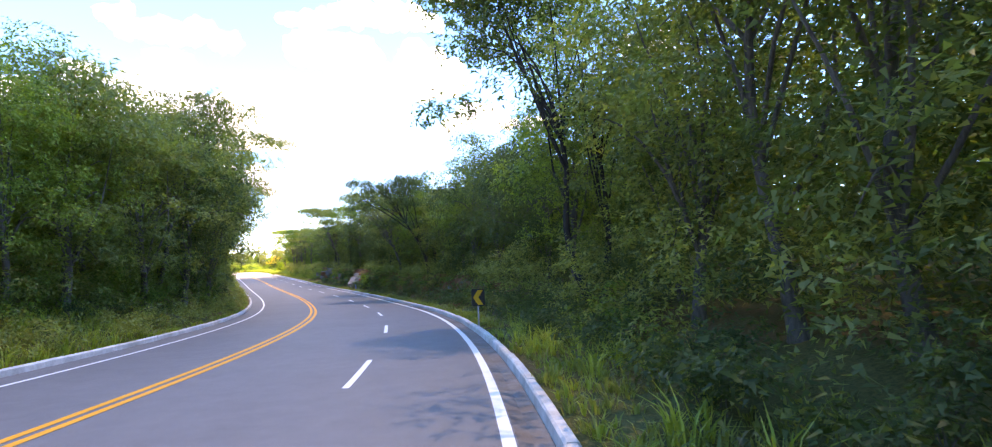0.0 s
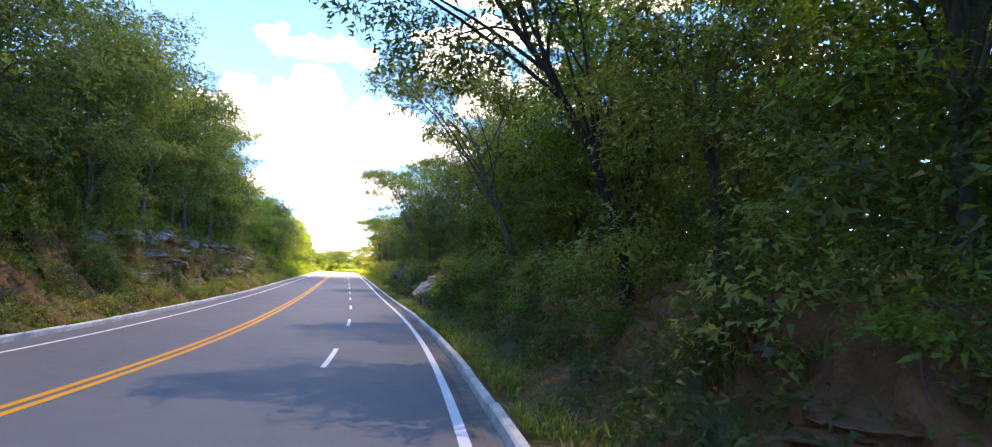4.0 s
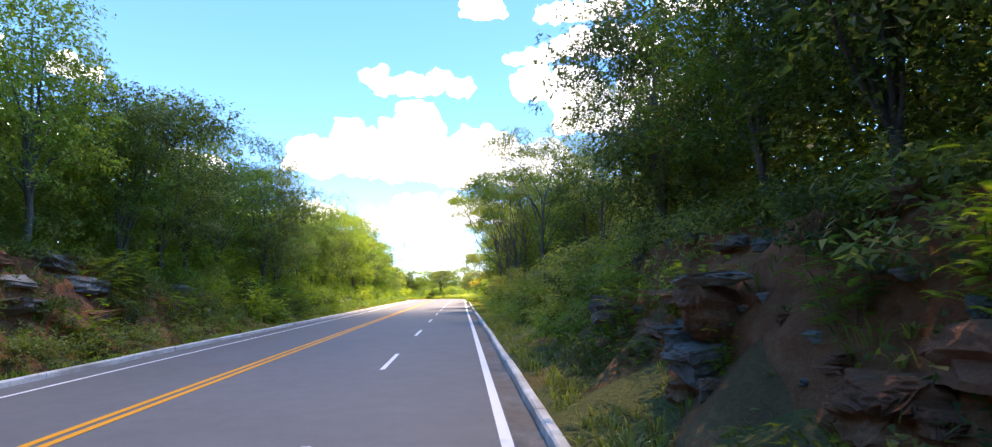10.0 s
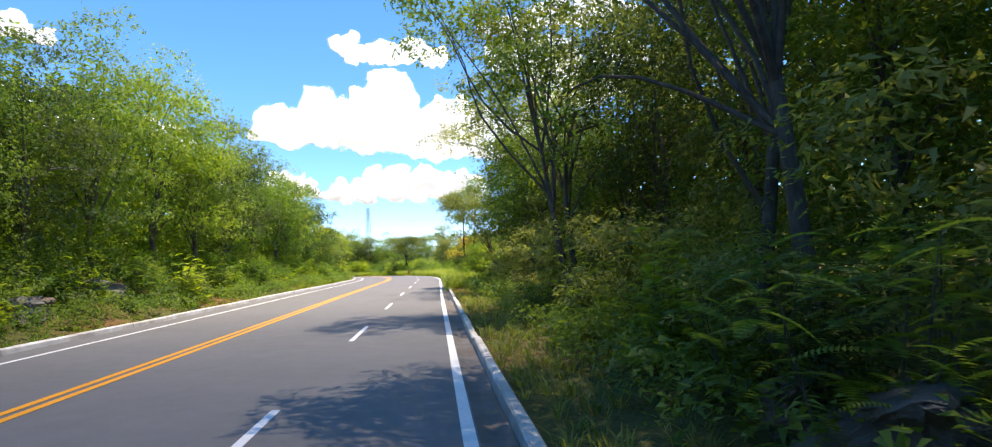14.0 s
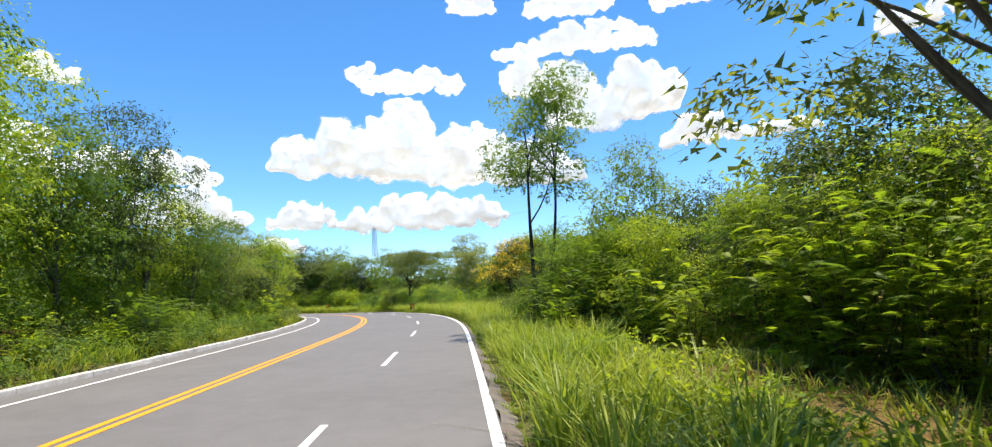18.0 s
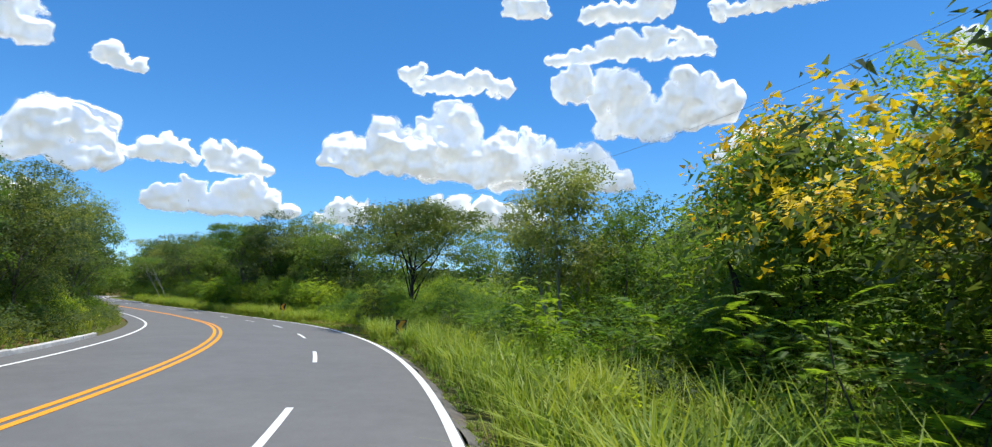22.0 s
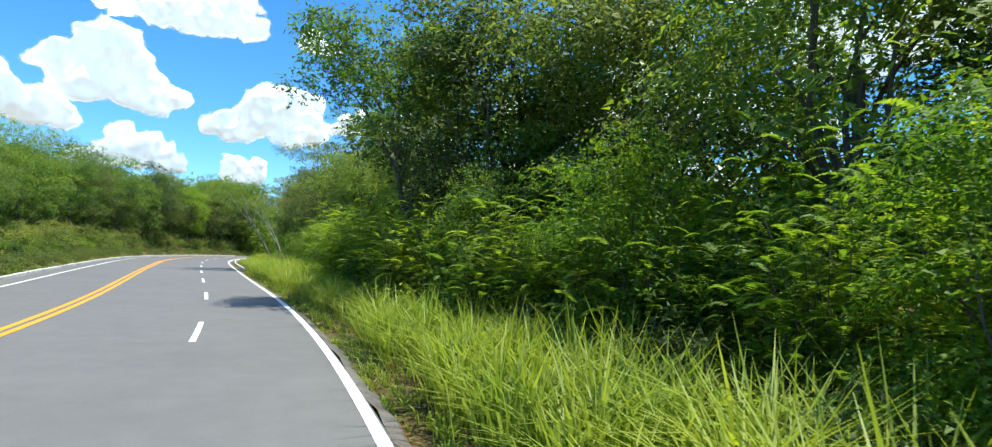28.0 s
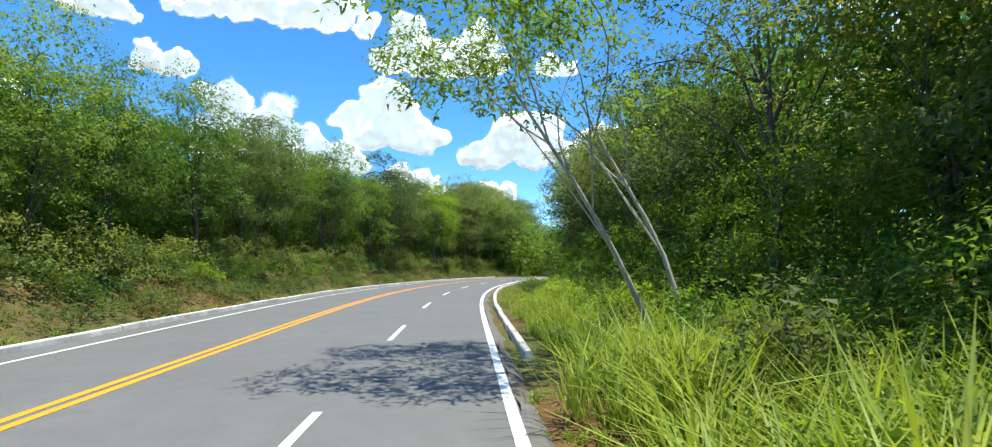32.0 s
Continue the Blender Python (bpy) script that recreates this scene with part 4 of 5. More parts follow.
single(feathery_tall, 189.8, 11.0, 3.8, 1.0, 3.0)
single(bushy[0], 192.5, 12.4, 7.4, 0.8, 2.2)
single(bushy[0], 167.0, 11.0, 7.2, 0.8, 1.2)
single(slender[0], 244.8, 21, 10.5, 1.3, 0.2)
lone = make_tree(91, 11.6, 2.9, LEAF_MID, BARK_DARK, 11500, 0.14, 0.5, "tall lone tree with dark twin trunks and a thin open crown", bottom=0.36, lobes=34, girth=0.135, crook=0.012, lean=0.06, fork=5, stems=2)
p = at(194.15, 8.7)
lone.matrix_basis = Matrix.Translation((p.x, p.y, p.z - 0.1)) @ Matrix.Rotation(turn_at(194), 4, "Z")
flower = make_tree(92, 5.6, 3.3, LEAF_DARK, BARK_DARK, 13000, 0.15, 0.48, "dark-leaved tree covered with amber-yellow blossom", bottom=0.05, lobes=46, girth=0.14, stems=2, bloom=11000)
p = at(212.5, 11.5)
flower.matrix_basis = Matrix.Translation((p.x, p.y, p.z - 0.1))
flower_two = make_tree(93, 5.4, 2.2, LEAF_MID, BARK_DARK, 9000, 0.15, 0.48, "bushy tree with some yellow blossom in the crown", bottom=0.05, lobes=34, girth=0.1, stems=2, bloom=2000)
p = at(217.5, 11.2)
flower_two.matrix_basis = Matrix.Translation((p.x, p.y, p.z - 0.1))
spread = make_tree(94, 7.5, 4.1, LEAF_GREY, BARK_DARK, 24000, 0.16, 0.45, "spreading open-crowned tree with dark limbs", bottom=0.15, lobes=64, flat=0.6, girth=0.13, form="umbrella", fork=3)
p = at(240.5, 10.2)
spread.matrix_basis = Matrix.Translation((p.x, p.y, p.z - 0.1))
overhang = make_tree(96, 7.0, 3.2, LEAF_GREY, BARK, 18000, 0.14, 0.42, "layered feathery tree leaning out over the verge", bottom=0.34, lobes=54, flat=0.5, girth=0.1, form="umbrella", lean=-0.42)
p = at(174.5, 10.8)
overhang.matrix_basis = Matrix.Translation((p.x, p.y, p.z - 0.1)) @ Matrix.Rotation(turn_at(174), 4, "Z")


def leaner(seed, s, off, h, r, lean, mat, bark, bottom, label):
    tree = make_tree(seed, h, r, mat, bark, 14000, 0.16, 0.46, label, bottom=bottom, lobes=46, flat=0.5, girth=0.13, form="umbrella", lean=lean, fork=4)
    q = at(s, off)
    tree.matrix_basis = Matrix.Translation((q.x, q.y, q.z - 0.1)) @ Matrix.Rotation(turn_at(s), 4, "Z")


tall = make_tree(97, 6.8, 2.5, LEAF_GREY, BARK_PALE, 12000, 0.12, 0.5, "rounded tree with pale bare branches among its leaves", bottom=0.1, lobes=40, girth=0.11, stems=3, crook=0.04)
p = at(225.2, 10.8)
tall.matrix_basis = Matrix.Translation((p.x, p.y, p.z - 0.1))
LEANING = "layered roadside tree leaning out over the kerb"
leaner(101, 57, 9.8, 9.0, 3.8, -0.32, LEAF_GREY, BARK, 0.4, LEANING)
leaner(110, 46.5, 9.6, 9.0, 3.8, -0.42, LEAF_DARK, BARK_DARK, 0.35, LEANING)
leaner(111, 281, 10.6, 10.5, 3.6, -0.2, LEAF_MID, BARK, 0.42, "many-limbed tree leaning out over the verge")
leaner(102, 94, 9.8, 10.0, 3.6, -0.3, LEAF_GREY, BARK, 0.42, LEANING)
leaner(103, 17, 10.2, 11.0, 3.6, -0.24, LEAF_DARK, BARK_DARK, 0.45, LEANING)
leaner(108, 139, 10.2, 11.0, 4.0, -0.14, LEAF_MID, BARK, 0.12, "leafy roadside tree crowding the kerb")
leaner(109, 151, 10.2, 12.0, 4.0, -0.2, LEAF_MID, BARK, 0.14, "leafy roadside tree crowding the kerb")
leaner(104, 41, -7.4, 11.0, 4.0, 0.26, LEAF_GREY, BARK, 0.12, "broad tree leaning out from the cutting")
leaner(105, 32, -7.6, 11.0, 4.0, 0.2, LEAF_GREY, BARK, 0.1, "broad tree leaning out from the cutting")
leaner(106, 82, -9.0, 11.0, 4.2, 0.12, LEAF_GREY, BARK, 0.08, "broad tree leaning out from the cutting")
leaner(107, 118, -8.8, 8.4, 4.0, 0.12, LEAF_DARK, BARK, 0.05, "broad tree leaning out from the cutting")
pale = make_tree(95, 7.0, 3.0, LEAF_MID, BARK_PALE, 9000, 0.13, 0.4, "leaning tree with pale forked trunks and a flat feathery crown", bottom=0.55, lobes=34, flat=0.4, girth=0.075, form="umbrella", stems=2, lean=-0.5, crook=0.025)
p = at(308.5, 9.0)
pale.matrix_basis = Matrix.Translation((p.x, p.y, p.z - 0.1)) @ Matrix.Rotation(turn_at(308.5), 4, "Z")

for s, off, h, ob in ((243.5, 8.9, 3.4, bushy[1]), (238.3, 8.7, 2.2, bushy[0]), (240.3, 9.0, 2.5, bushy[2]), (242.0, 9.6, 2.6, bushy[0]), (236.3, 8.5, 2.0, bushy[2]), (244.8, 8.3, 2.0, bushy[2]), (234.4, 8.3, 1.8, bushy[0]), (248.5, 8.8, 2.4, bushy[0]), (246.5, 9.4, 3.0, bushy[2]), (235.5, 10.0, 3.0, bushy[2]), (232.5, 9.6, 2.8, bushy[0]),
                      (176.5, 13.2, 4.4, bushy[0]), (179.5, 12.8, 4.2, bushy[2]), (183, 12.0, 4.0, bushy[2]), (186.5, 10.8, 3.8, bushy[2]), (189.5, 10.8, 3.8, bushy[2]), (171.5, 13.0, 5.0, bushy[0]),
                      (263, 9.6, 3.6, bushy[2]), (268, 9.8, 4.2, bushy[2]), (272.5, 9.6, 4.4, bushy[0]), (286, 9.6, 3.6, bushy[2]), (290.5, 9.8, 3.8, bushy[0]), (296, 9.8, 3.8, bushy[2]), (301, 10.0, 4.2, bushy[0])):
    single(ob, s, off, h, 1.0, rng.uniform(0, 6))

# feathery shrubs crowd the sunny verge and the foot of the cutting
for s0, s1, gap, o0, o1, h0, h1 in ((172, 184, 1.2, 11.6, 13.0, 1.8, 3.4), (184, 192, 1.3, 9.2, 11.0, 1.6, 3.0), (196, 212, 1.8, 9.4, 11.0, 1.5, 2.6), (213, 231, 1.1, 8.4, 10.4, 1.1, 2.2), (233, 256, 1.3, 8.6, 11.0, 1.0, 1.9), (283, 291, 0.7, 9.2, 10.8, 2.6, 4.4), (66, 73.6, 1.3, 8.0, 9.2, 0.7, 1.3), (78, 112, 1.5, 8.1, 9.2, 0.6, 1.4), (257, 270, 1.0, 9.4, 11.2, 1.8, 3.6), (270, 284, 1.1, 8.6, 10.6, 1.6, 3.6),
                                    (284, 306, 1.5, 10.4, 12.0, 1.3, 2.3), (188, 192.5, 0.6, 8.3, 9.3, 1.7, 2.35), (58, 70, 1.8, 8.2, 9.6, 1.2, 2.4), (112, 150, 2.4, 8.6, 9.6, 1.0, 2.2), (112, 215, 2.2, -7.2, -5.6, 1.0, 2.4), (40, 110, 3.0, -6.4, -5.4, 0.7, 1.3)):
    s = s0
    while s < s1:
        h = rng.uniform(h0, h1)
        single(rng.choice(feathery) if h < 2.4 else feathery_tall, s, rng.uniform(o0, o1), h, rng.uniform(0.85, 1.25), rng.uniform(0, 6))
        s += gap * rng.uniform(0.7, 1.3)

for o_ in PATTERNS:
    keep_out(o_)


# ------------------------------------------------------------------ grass along the verges


def grass(name, label, mat, spots, blades, high, width, seed):
    """One mesh of arching blades in tufts."""
    rg = np.random.default_rng(seed)
    spots = np.asarray(spots)
    n = len(spots) * blades
    foot = np.repeat(spots[:, :3], blades, 0)
    size = np.repeat(spots[:, 3], blades) * rg.uniform(0.55, 1.15, n) * high
    a = rg.uniform(0, 2 * math.pi, n)
    spread = np.abs(rg.normal(size=n)) * 0.14 * np.repeat(spots[:, 3], blades)
    out = np.stack([np.cos(a), np.sin(a), np.zeros(n)], 1)
    foot = foot + out * spread[:, None]
    side = np.stack([-np.sin(a), np.cos(a), np.zeros(n)], 1) * (width * rg.uniform(0.6, 1.3, n))[:, None]
    arch = rg.uniform(0.2, 1.05, n)
    rows = []
    for u, w in ((0, 0.8), (0.55, 1.0), (1.0, 0.08)):
        p = foot + out * (size * arch * u ** 2)[:, None] + np.array([0, 0, 1]) * (size * (u - 0.42 * arch * u ** 3))[:, None]
        rows += [p - side * w / 2, p + side * w / 2]
    v = np.stack(rows, 1)
    i = np.arange(n)[:, None] * 6
    f = np.concatenate([i + np.array([[k, k + 1, k + 3, k + 2]]) for k in (0, 2)], 0)
    ob = part(name, mesh_of(name, v.reshape(-1, 3), f), mat)
    tagged(ob, label, "grass", kind="stuff")


SIGNS = ((232.3, 7.12), (261.1, 7.45), (19.3, 6.68))


def tufts(s0, s1, o0, o1, per_m, rg, lo=0.6, hi=1.2):
    out = []
    for _ in range(int((s1 - s0) * per_m)):
        s, o = rg.uniform(s0, s1), rg.uniform(o0, o1)
        short = 0.3 if any(a - 2.2 < s < a + 0.3 and abs(o - b) < 0.5 for a, b in SIGNS) else 1.0
        p = at(s, o)
        out.append((p.x, p.y, p.z - 0.03, short * rg.uniform(lo, hi)))
    return out


rg = random.Random(9)
grass("tall_grass", "tall arching green roadside grass", GRASS, tufts(202, 214, 6.9, 9.8, 12, rg, 1.0, 1.45) + tufts(214, 232, 8.2, 9.4, 5, rg, 0.7, 1.2) + tufts(260, 273, 6.8, 9.5, 14, rg, 0.9, 1.45) + tufts(291, 306, 6.9, 9.6, 10, rg, 1.0, 1.5) + tufts(170, 238, 6.5, 8.9, 11, rg, 0.6, 1.2) + tufts(252, 290, 6.7, 8.8, 9, rg, 0.6, 1.2) + tufts(288, 306, 6.6, 9.4, 12, rg, 0.7, 1.3) + tufts(306, 318, 7.0, 9.4, 10, rg, 0.7, 1.2), 34, 1.1, 0.026, 1)
grass("tall_grass", "green grass tufts beside the kerb", GRASS, tufts(-14, 20, 7.0, 9.0, 3, rg, 0.4, 0.9) + tufts(180, 300, -7.0, -5.1, 4, rg, 0.5, 1) + tufts(-14, 24, -7.5, -5.0, 5, rg, 0.5, 1.1), 20, 0.95, 0.026, 2)
grass("verge_grass", "low dark weeds and grass on the shaded bank", LEAF_GREY, tufts(-14, 168, 6.7, 9.4, 22, rg, 0.25, 1.0), 13, 0.4, 0.026, 5)
grass("verge_grass", "low green weeds along the foot of the cutting", LEAF_MID, tufts(-14, 150, -7.6, -4.7, 26, rg, 0.25, 1.0), 13, 0.4, 0.026, 6)
grass("verge_grass", "low mixed verge grass and weeds", GRASS, tufts(-14, 60, 6.7, 7.3, 4, rg, 0.3, 0.8) + tufts(168, 305, 6.3, 8.4, 10, rg, 0.3, 0.9) + tufts(168, 187, 7.6, 12.6, 46, rg, 0.4, 1.0) + tufts(169, 307, 6.12, 6.6, 7, rg, 0.2, 0.6) + tufts(305, 340, 6.9, 8.6, 8, rg, 0.3, 0.9) + tufts(150, 340, -6.8, -4.7, 7, rg, 0.3, 0.9), 13, 0.42, 0.024, 3)
grass("dry_grass", "straw-coloured dry grass on the verge", DRY, tufts(150, 330, 6.6, 7.6, 2.5, rg, 0.4, 0.9) + tufts(236, 254, 6.5, 8.0, 9, rg, 0.5, 1) + tufts(165, 178, 6.5, 7.6, 6, rg, 0.5, 1) + tufts(169, 186, 7.0, 12.5, 26, rg, 0.5, 1.1) + tufts(-12, 150, 6.8, 8.5, 1.0, rg, 0.4, 0.8) + tufts(118, 130, -7.5, -5.0, 5, rg, 0.4, 0.9), 14, 0.4, 0.014, 4)

# ------------------------------------------------------------------ rocks of the cutting


def rock(s, off, size, seed, mat, up=0.0, label="weathered layered sandstone block in the road bank", spin=0.0):
    """A fractured block: hull of scattered points, roughened, with bedding ledges."""
    rg = random.Random(seed)
    bm = bmesh.new()
    for _ in range(26):
        p = [rg.uniform(-1, 1) for _ in range(3)]
        k = max(abs(v) for v in p) ** 0.75
        bm.verts.new([v / k for v in p])
    hull = bmesh.ops.convex_hull(bm, input=bm.verts)
    bmesh.ops.delete(bm, geom=[e for e in hull["geom_interior"] if isinstance(e, bmesh.types.BMVert)], context="VERTS")
    bmesh.ops.triangulate(bm, faces=bm.faces)
    bmesh.ops.subdivide_edges(bm, edges=bm.edges, cuts=6, use_grid_fill=True)
    bm.normal_update()
    for v in bm.verts:
        p = v.co
        w = noise.noise(p * 2.2 + Vector((seed * 3.1, 0, 0))) * 0.14 + noise.noise(p * 6.0 + Vector((0, seed, 0))) * 0.07 + noise.noise(p * 13.0 + Vector((0, 0, seed))) * 0.035
        step = math.floor(p.z * 3.4 + seed + 0.6 * noise.noise(p * 0.9))
        shift = 0.24 * (((step * 37.7) % 1.0) - 0.5)
        crack = abs(noise.noise(p * 1.7 + Vector((seed, seed, 0))))
        w -= 0.1 * max(0.0, 1 - crack / 0.06)
        v.co = Vector((p.x * (1 + w + shift) * size[0], p.y * (1 + w + shift) * size[1], p.z * (1 + w * 0.7) * size[2]))
    ob = part("boulder", bm, mat)
    p = at(s, off)
    ob.matrix_basis = Matrix.Translation((p.x, p.y, p.z + up)) @ Matrix.Rotation(turn_at(s) + rg.uniform(-0.3, 0.3) + spin, 4, "Z") @ Matrix.Rotation(rg.uniform(-0.12, 0.12), 4, "X")
    tagged(ob, label, "rock", "sandstone blocks of the cutting")
    return ob


rr = random.Random(3)


def stone(s, off, size, mat, z, seed, label="weathered layered sandstone block in the road bank"):
    """A block whose middle lies z over the road's level."""
    off -= 0.3
    rock(s, off, size, seed, mat, z - (at(s, off).z - float(np.interp(s, ALONG, LINE_Z))), label)


# the great pale boulder and the block stacks of the bank beside the climbing lane
stone(75.3, 9.3, (1.35, 1.9, 1.2), ROCK_PALE, 0.4, 7.3, "great pale grey boulder jutting from the red bank")
stone(77.6, 9.9, (0.8, 1.1, 0.7), ROCK_PALE, 1.2, 9.1)
for s, off, size, mat, z in ((73.6, 8.35, (0.28, 0.34, 0.3), ROCK_GREY, 0.25), (28.6, 9.2, (0.5, 0.7, 0.5), ROCK_GREY, 0.42), (29.6, 9.6, (0.4, 0.5, 0.25), ROCK_GREY, 0.4), (36, 9.2, (0.4, 0.8, 0.22), ROCK_RED, 0.5), (38.2, 9.0, (0.4, 0.6, 0.2), ROCK_RED, 0.35), (40, 9.2, (0.4, 0.7, 0.2), ROCK_RED, 0.7),
                             (81.2, 8.8, (0.3, 0.5, 0.2), ROCK_GREY, 0.9), (82.4, 8.7, (0.3, 0.5, 0.22), ROCK_RED, 0.6), (84.4, 8.8, (0.42, 0.5, 0.3), ROCK_GREY, 1.5), (84.2, 8.7, (0.34, 0.42, 0.26), ROCK_GREY, 0.95), (84.5, 8.7, (0.4, 0.5, 0.3), ROCK_RED, 0.45), (85.8, 8.9, (0.35, 0.5, 0.34), ROCK_RED, 0.7),
                             (87.4, 9.0, (0.4, 0.6, 0.25), ROCK_RED, 1.1), (89.0, 8.9, (0.4, 0.7, 0.2), ROCK_RED, 0.7), (90.6, 8.9, (0.35, 0.5, 0.22), ROCK_GREY, 1.2), (92.2, 8.8, (0.35, 0.5, 0.24), ROCK_RED, 0.5),
                             (95.2, 8.9, (0.5, 0.62, 0.4), ROCK_GREY, 1.75), (95.6, 9.3, (0.5, 0.8, 0.22), ROCK_GREY, 2.3), (95.0, 8.85, (0.42, 0.5, 0.42), ROCK_RED, 0.75), (96.2, 8.9, (0.34, 0.4, 0.34), ROCK_GREY, 0.6), (96.8, 9.2, (0.4, 0.7, 0.26), ROCK_RED, 1.3), (97.8, 9.1, (0.4, 0.6, 0.3), ROCK_RED, 0.8),
                             (100.9, 8.9, (0.42, 0.46, 0.4), ROCK_RED, 1.4), (100.8, 8.95, (0.46, 0.5, 0.1), ROCK_PALE, 1.86), (101.0, 8.85, (0.4, 0.42, 0.36), ROCK_GREY, 0.75), (101.2, 8.8, (0.34, 0.4, 0.26), ROCK_RED, 0.25), (102.6, 9.3, (0.4, 0.8, 0.16), ROCK_RED, 1.6), (103.4, 9.2, (0.4, 0.8, 0.18), ROCK_RED, 1.0),
                             (105.4, 9.2, (0.35, 0.6, 0.2), ROCK_RED, 0.8), (105.6, 8.7, (0.3, 0.3, 0.3), ROCK_GREY, 1.3), (136, 8.9, (0.45, 0.6, 0.36), ROCK_GREY, 0.6), (137.2, 9.2, (0.45, 0.6, 0.34), ROCK_GREY, 0.5)):
    stone(s, off, size, mat, z, rr.uniform(0, 50))
    for _ in range(2):
        stone(s + rr.uniform(-0.9, 0.9), off + rr.uniform(-0.25, 0.1), tuple(v * rr.uniform(0.3, 0.6) for v in size), rr.choice((ROCK_GREY, ROCK_RED)), max(0.15, z - rr.uniform(0.2, 0.7)), rr.uniform(0, 50))
# rubble caught on the bare red face
for _ in range(95):
    s = rr.choice((rr.uniform(66, 112), rr.uniform(92, 110), rr.uniform(30, 44)))
    k = rr.uniform(0.06, 0.2)
    rock(s, rr.uniform(8.3, 10.2), (k, k * rr.uniform(0.8, 1.6), k * rr.uniform(0.5, 0.9)), rr.uniform(0, 50), rr.choice((ROCK_RED, ROCK_RED, ROCK_GREY, ROCK_PALE)), 0.06, "small loose sandstone lump on the red bank")
# ledges of the cutting across the road, one above another up the face
s = 63.0
while s < 122:
    face = 66 < s < 104
    for o, up in ((-6.3, 0.0), (-6.7, 0.05), (-7.05, 0.1), (-7.4, 0.1), (-7.75, 0.1), (-8.1, 0.1)):
        if rr.random() < (0.85 if face else 0.4):
            rock(s + rr.uniform(-0.8, 0.8), o + rr.uniform(-0.15, 0.15), (rr.uniform(0.3, 0.5), rr.uniform(0.6, 1.4), rr.uniform(0.16, 0.32)), rr.uniform(0, 50), rr.choice((ROCK_GREY, ROCK_RED, ROCK_GREY, ROCK_PALE)), up)
    s += rr.uniform(1.8, 2.6) if face else rr.uniform(2.6, 4.0)
for s, off in ((139, -6.8), (146, -6.9), (151, -6.7), (156, -7.2)):
    rock(s, off, (0.6, 0.8, 0.45), rr.uniform(0, 50), ROCK_GREY, 0.2)

# ------------------------------------------------------------------ signs


def chevron_sign(s, off, middle, yaw=0.0):
    root = new("chevron_sign")
    p = at(s, off)
    root.matrix_basis = Matrix.Translation(p) @ Matrix.Rotation(turn_at(s) + yaw, 4, "Z")
    tagged(root, "black roadside board with an amber chevron on a pale post", "road sign", "chevron boards along the bends")
    w, h = 0.46, 0.58
    bm = bmesh.new()
    bmesh.ops.create_cube(bm, size=1)
    bmesh.ops.scale(bm, vec=(w, 0.012, h), verts=bm.verts)
    bmesh.ops.bevel(bm, geom=[e for e in bm.edges if abs(e.verts[0].co.y - e.verts[1].co.y) > 0.005], offset=0.014, segments=2, affect="EDGES")
    bmesh.ops.translate(bm, vec=(0, 0, middle), verts=bm.verts)
    part("board", bm, SIGN_BLACK, root)
    bm = bmesh.new()
    a, t = 0.255, 0.19
    pts = [(0.18, a), (0.18 - t, a), (-0.18, 0), (0.18 - t, -a), (0.18, -a), (-0.18 + t, 0)]
    for y in (-0.0105, -0.007):
        for x, z in pts:
            bm.verts.new((x, y, middle + z))
    v = list(bm.verts)
    for q in ((0, 1, 2, 5), (5, 2, 3, 4)):
        bm.faces.new([v[i] for i in q])
        bm.faces.new([v[i + 6] for i in q[::-1]])
    for i in range(6):
        bm.faces.new((v[i], v[i + 6], v[(i + 1) % 6 + 6], v[(i + 1) % 6]))
    bmesh.ops.recalc_face_normals(bm, faces=bm.faces)
    part("chevron", bm, SIGN_AMBER, root, "amber chevron pointing along the bend")
    v, f = tube([(0, 0.035, -0.3), (0, 0.035, middle * 0.5), (0, 0.035, middle + h * 0.45)], (0.032, 0.03, 0.03), 10)
    part("post", mesh_of("post", v, f, False), POST_WOOD, root)


chevron_sign(19.3, 6.68, 1.0, radians(2))
chevron_sign(232.3, 7.12, 0.6, radians(-13))
chevron_sign(261.1, 7.45, 1.0, radians(0))



def marker_post(s, off):
    root = new("marker_post")
    p = at(s, off)
    root.matrix_basis = Matrix.Translation(p) @ Matrix.Rotation(turn_at(s), 4, "Z")
    tagged(root, "short faded blue marker post in the verge weeds", "post")
    bm = bmesh.new()
    bmesh.ops.create_cube(bm, size=1)
    bmesh.ops.scale(bm, vec=(0.11, 0.09, 0.75), verts=bm.verts)
    bmesh.ops.translate(bm, vec=(0, 0, 0.25), verts=bm.verts)
    bmesh.ops.bevel(bm, geom=bm.edges[:], offset=0.012, segments=2, affect="EDGES")
    part("shaft", bm, BLUE, root)
    bm = bmesh.new()
    bmesh.ops.create_cube(bm, size=1)
    bmesh.ops.scale(bm, vec=(0.115, 0.095, 0.07), verts=bm.verts)
    bmesh.ops.translate(bm, vec=(0, 0, 0.5), verts=bm.verts)
    part("band", bm, POST_WOOD, root, "pale band near the top")


marker_post(71.2, 7.85)


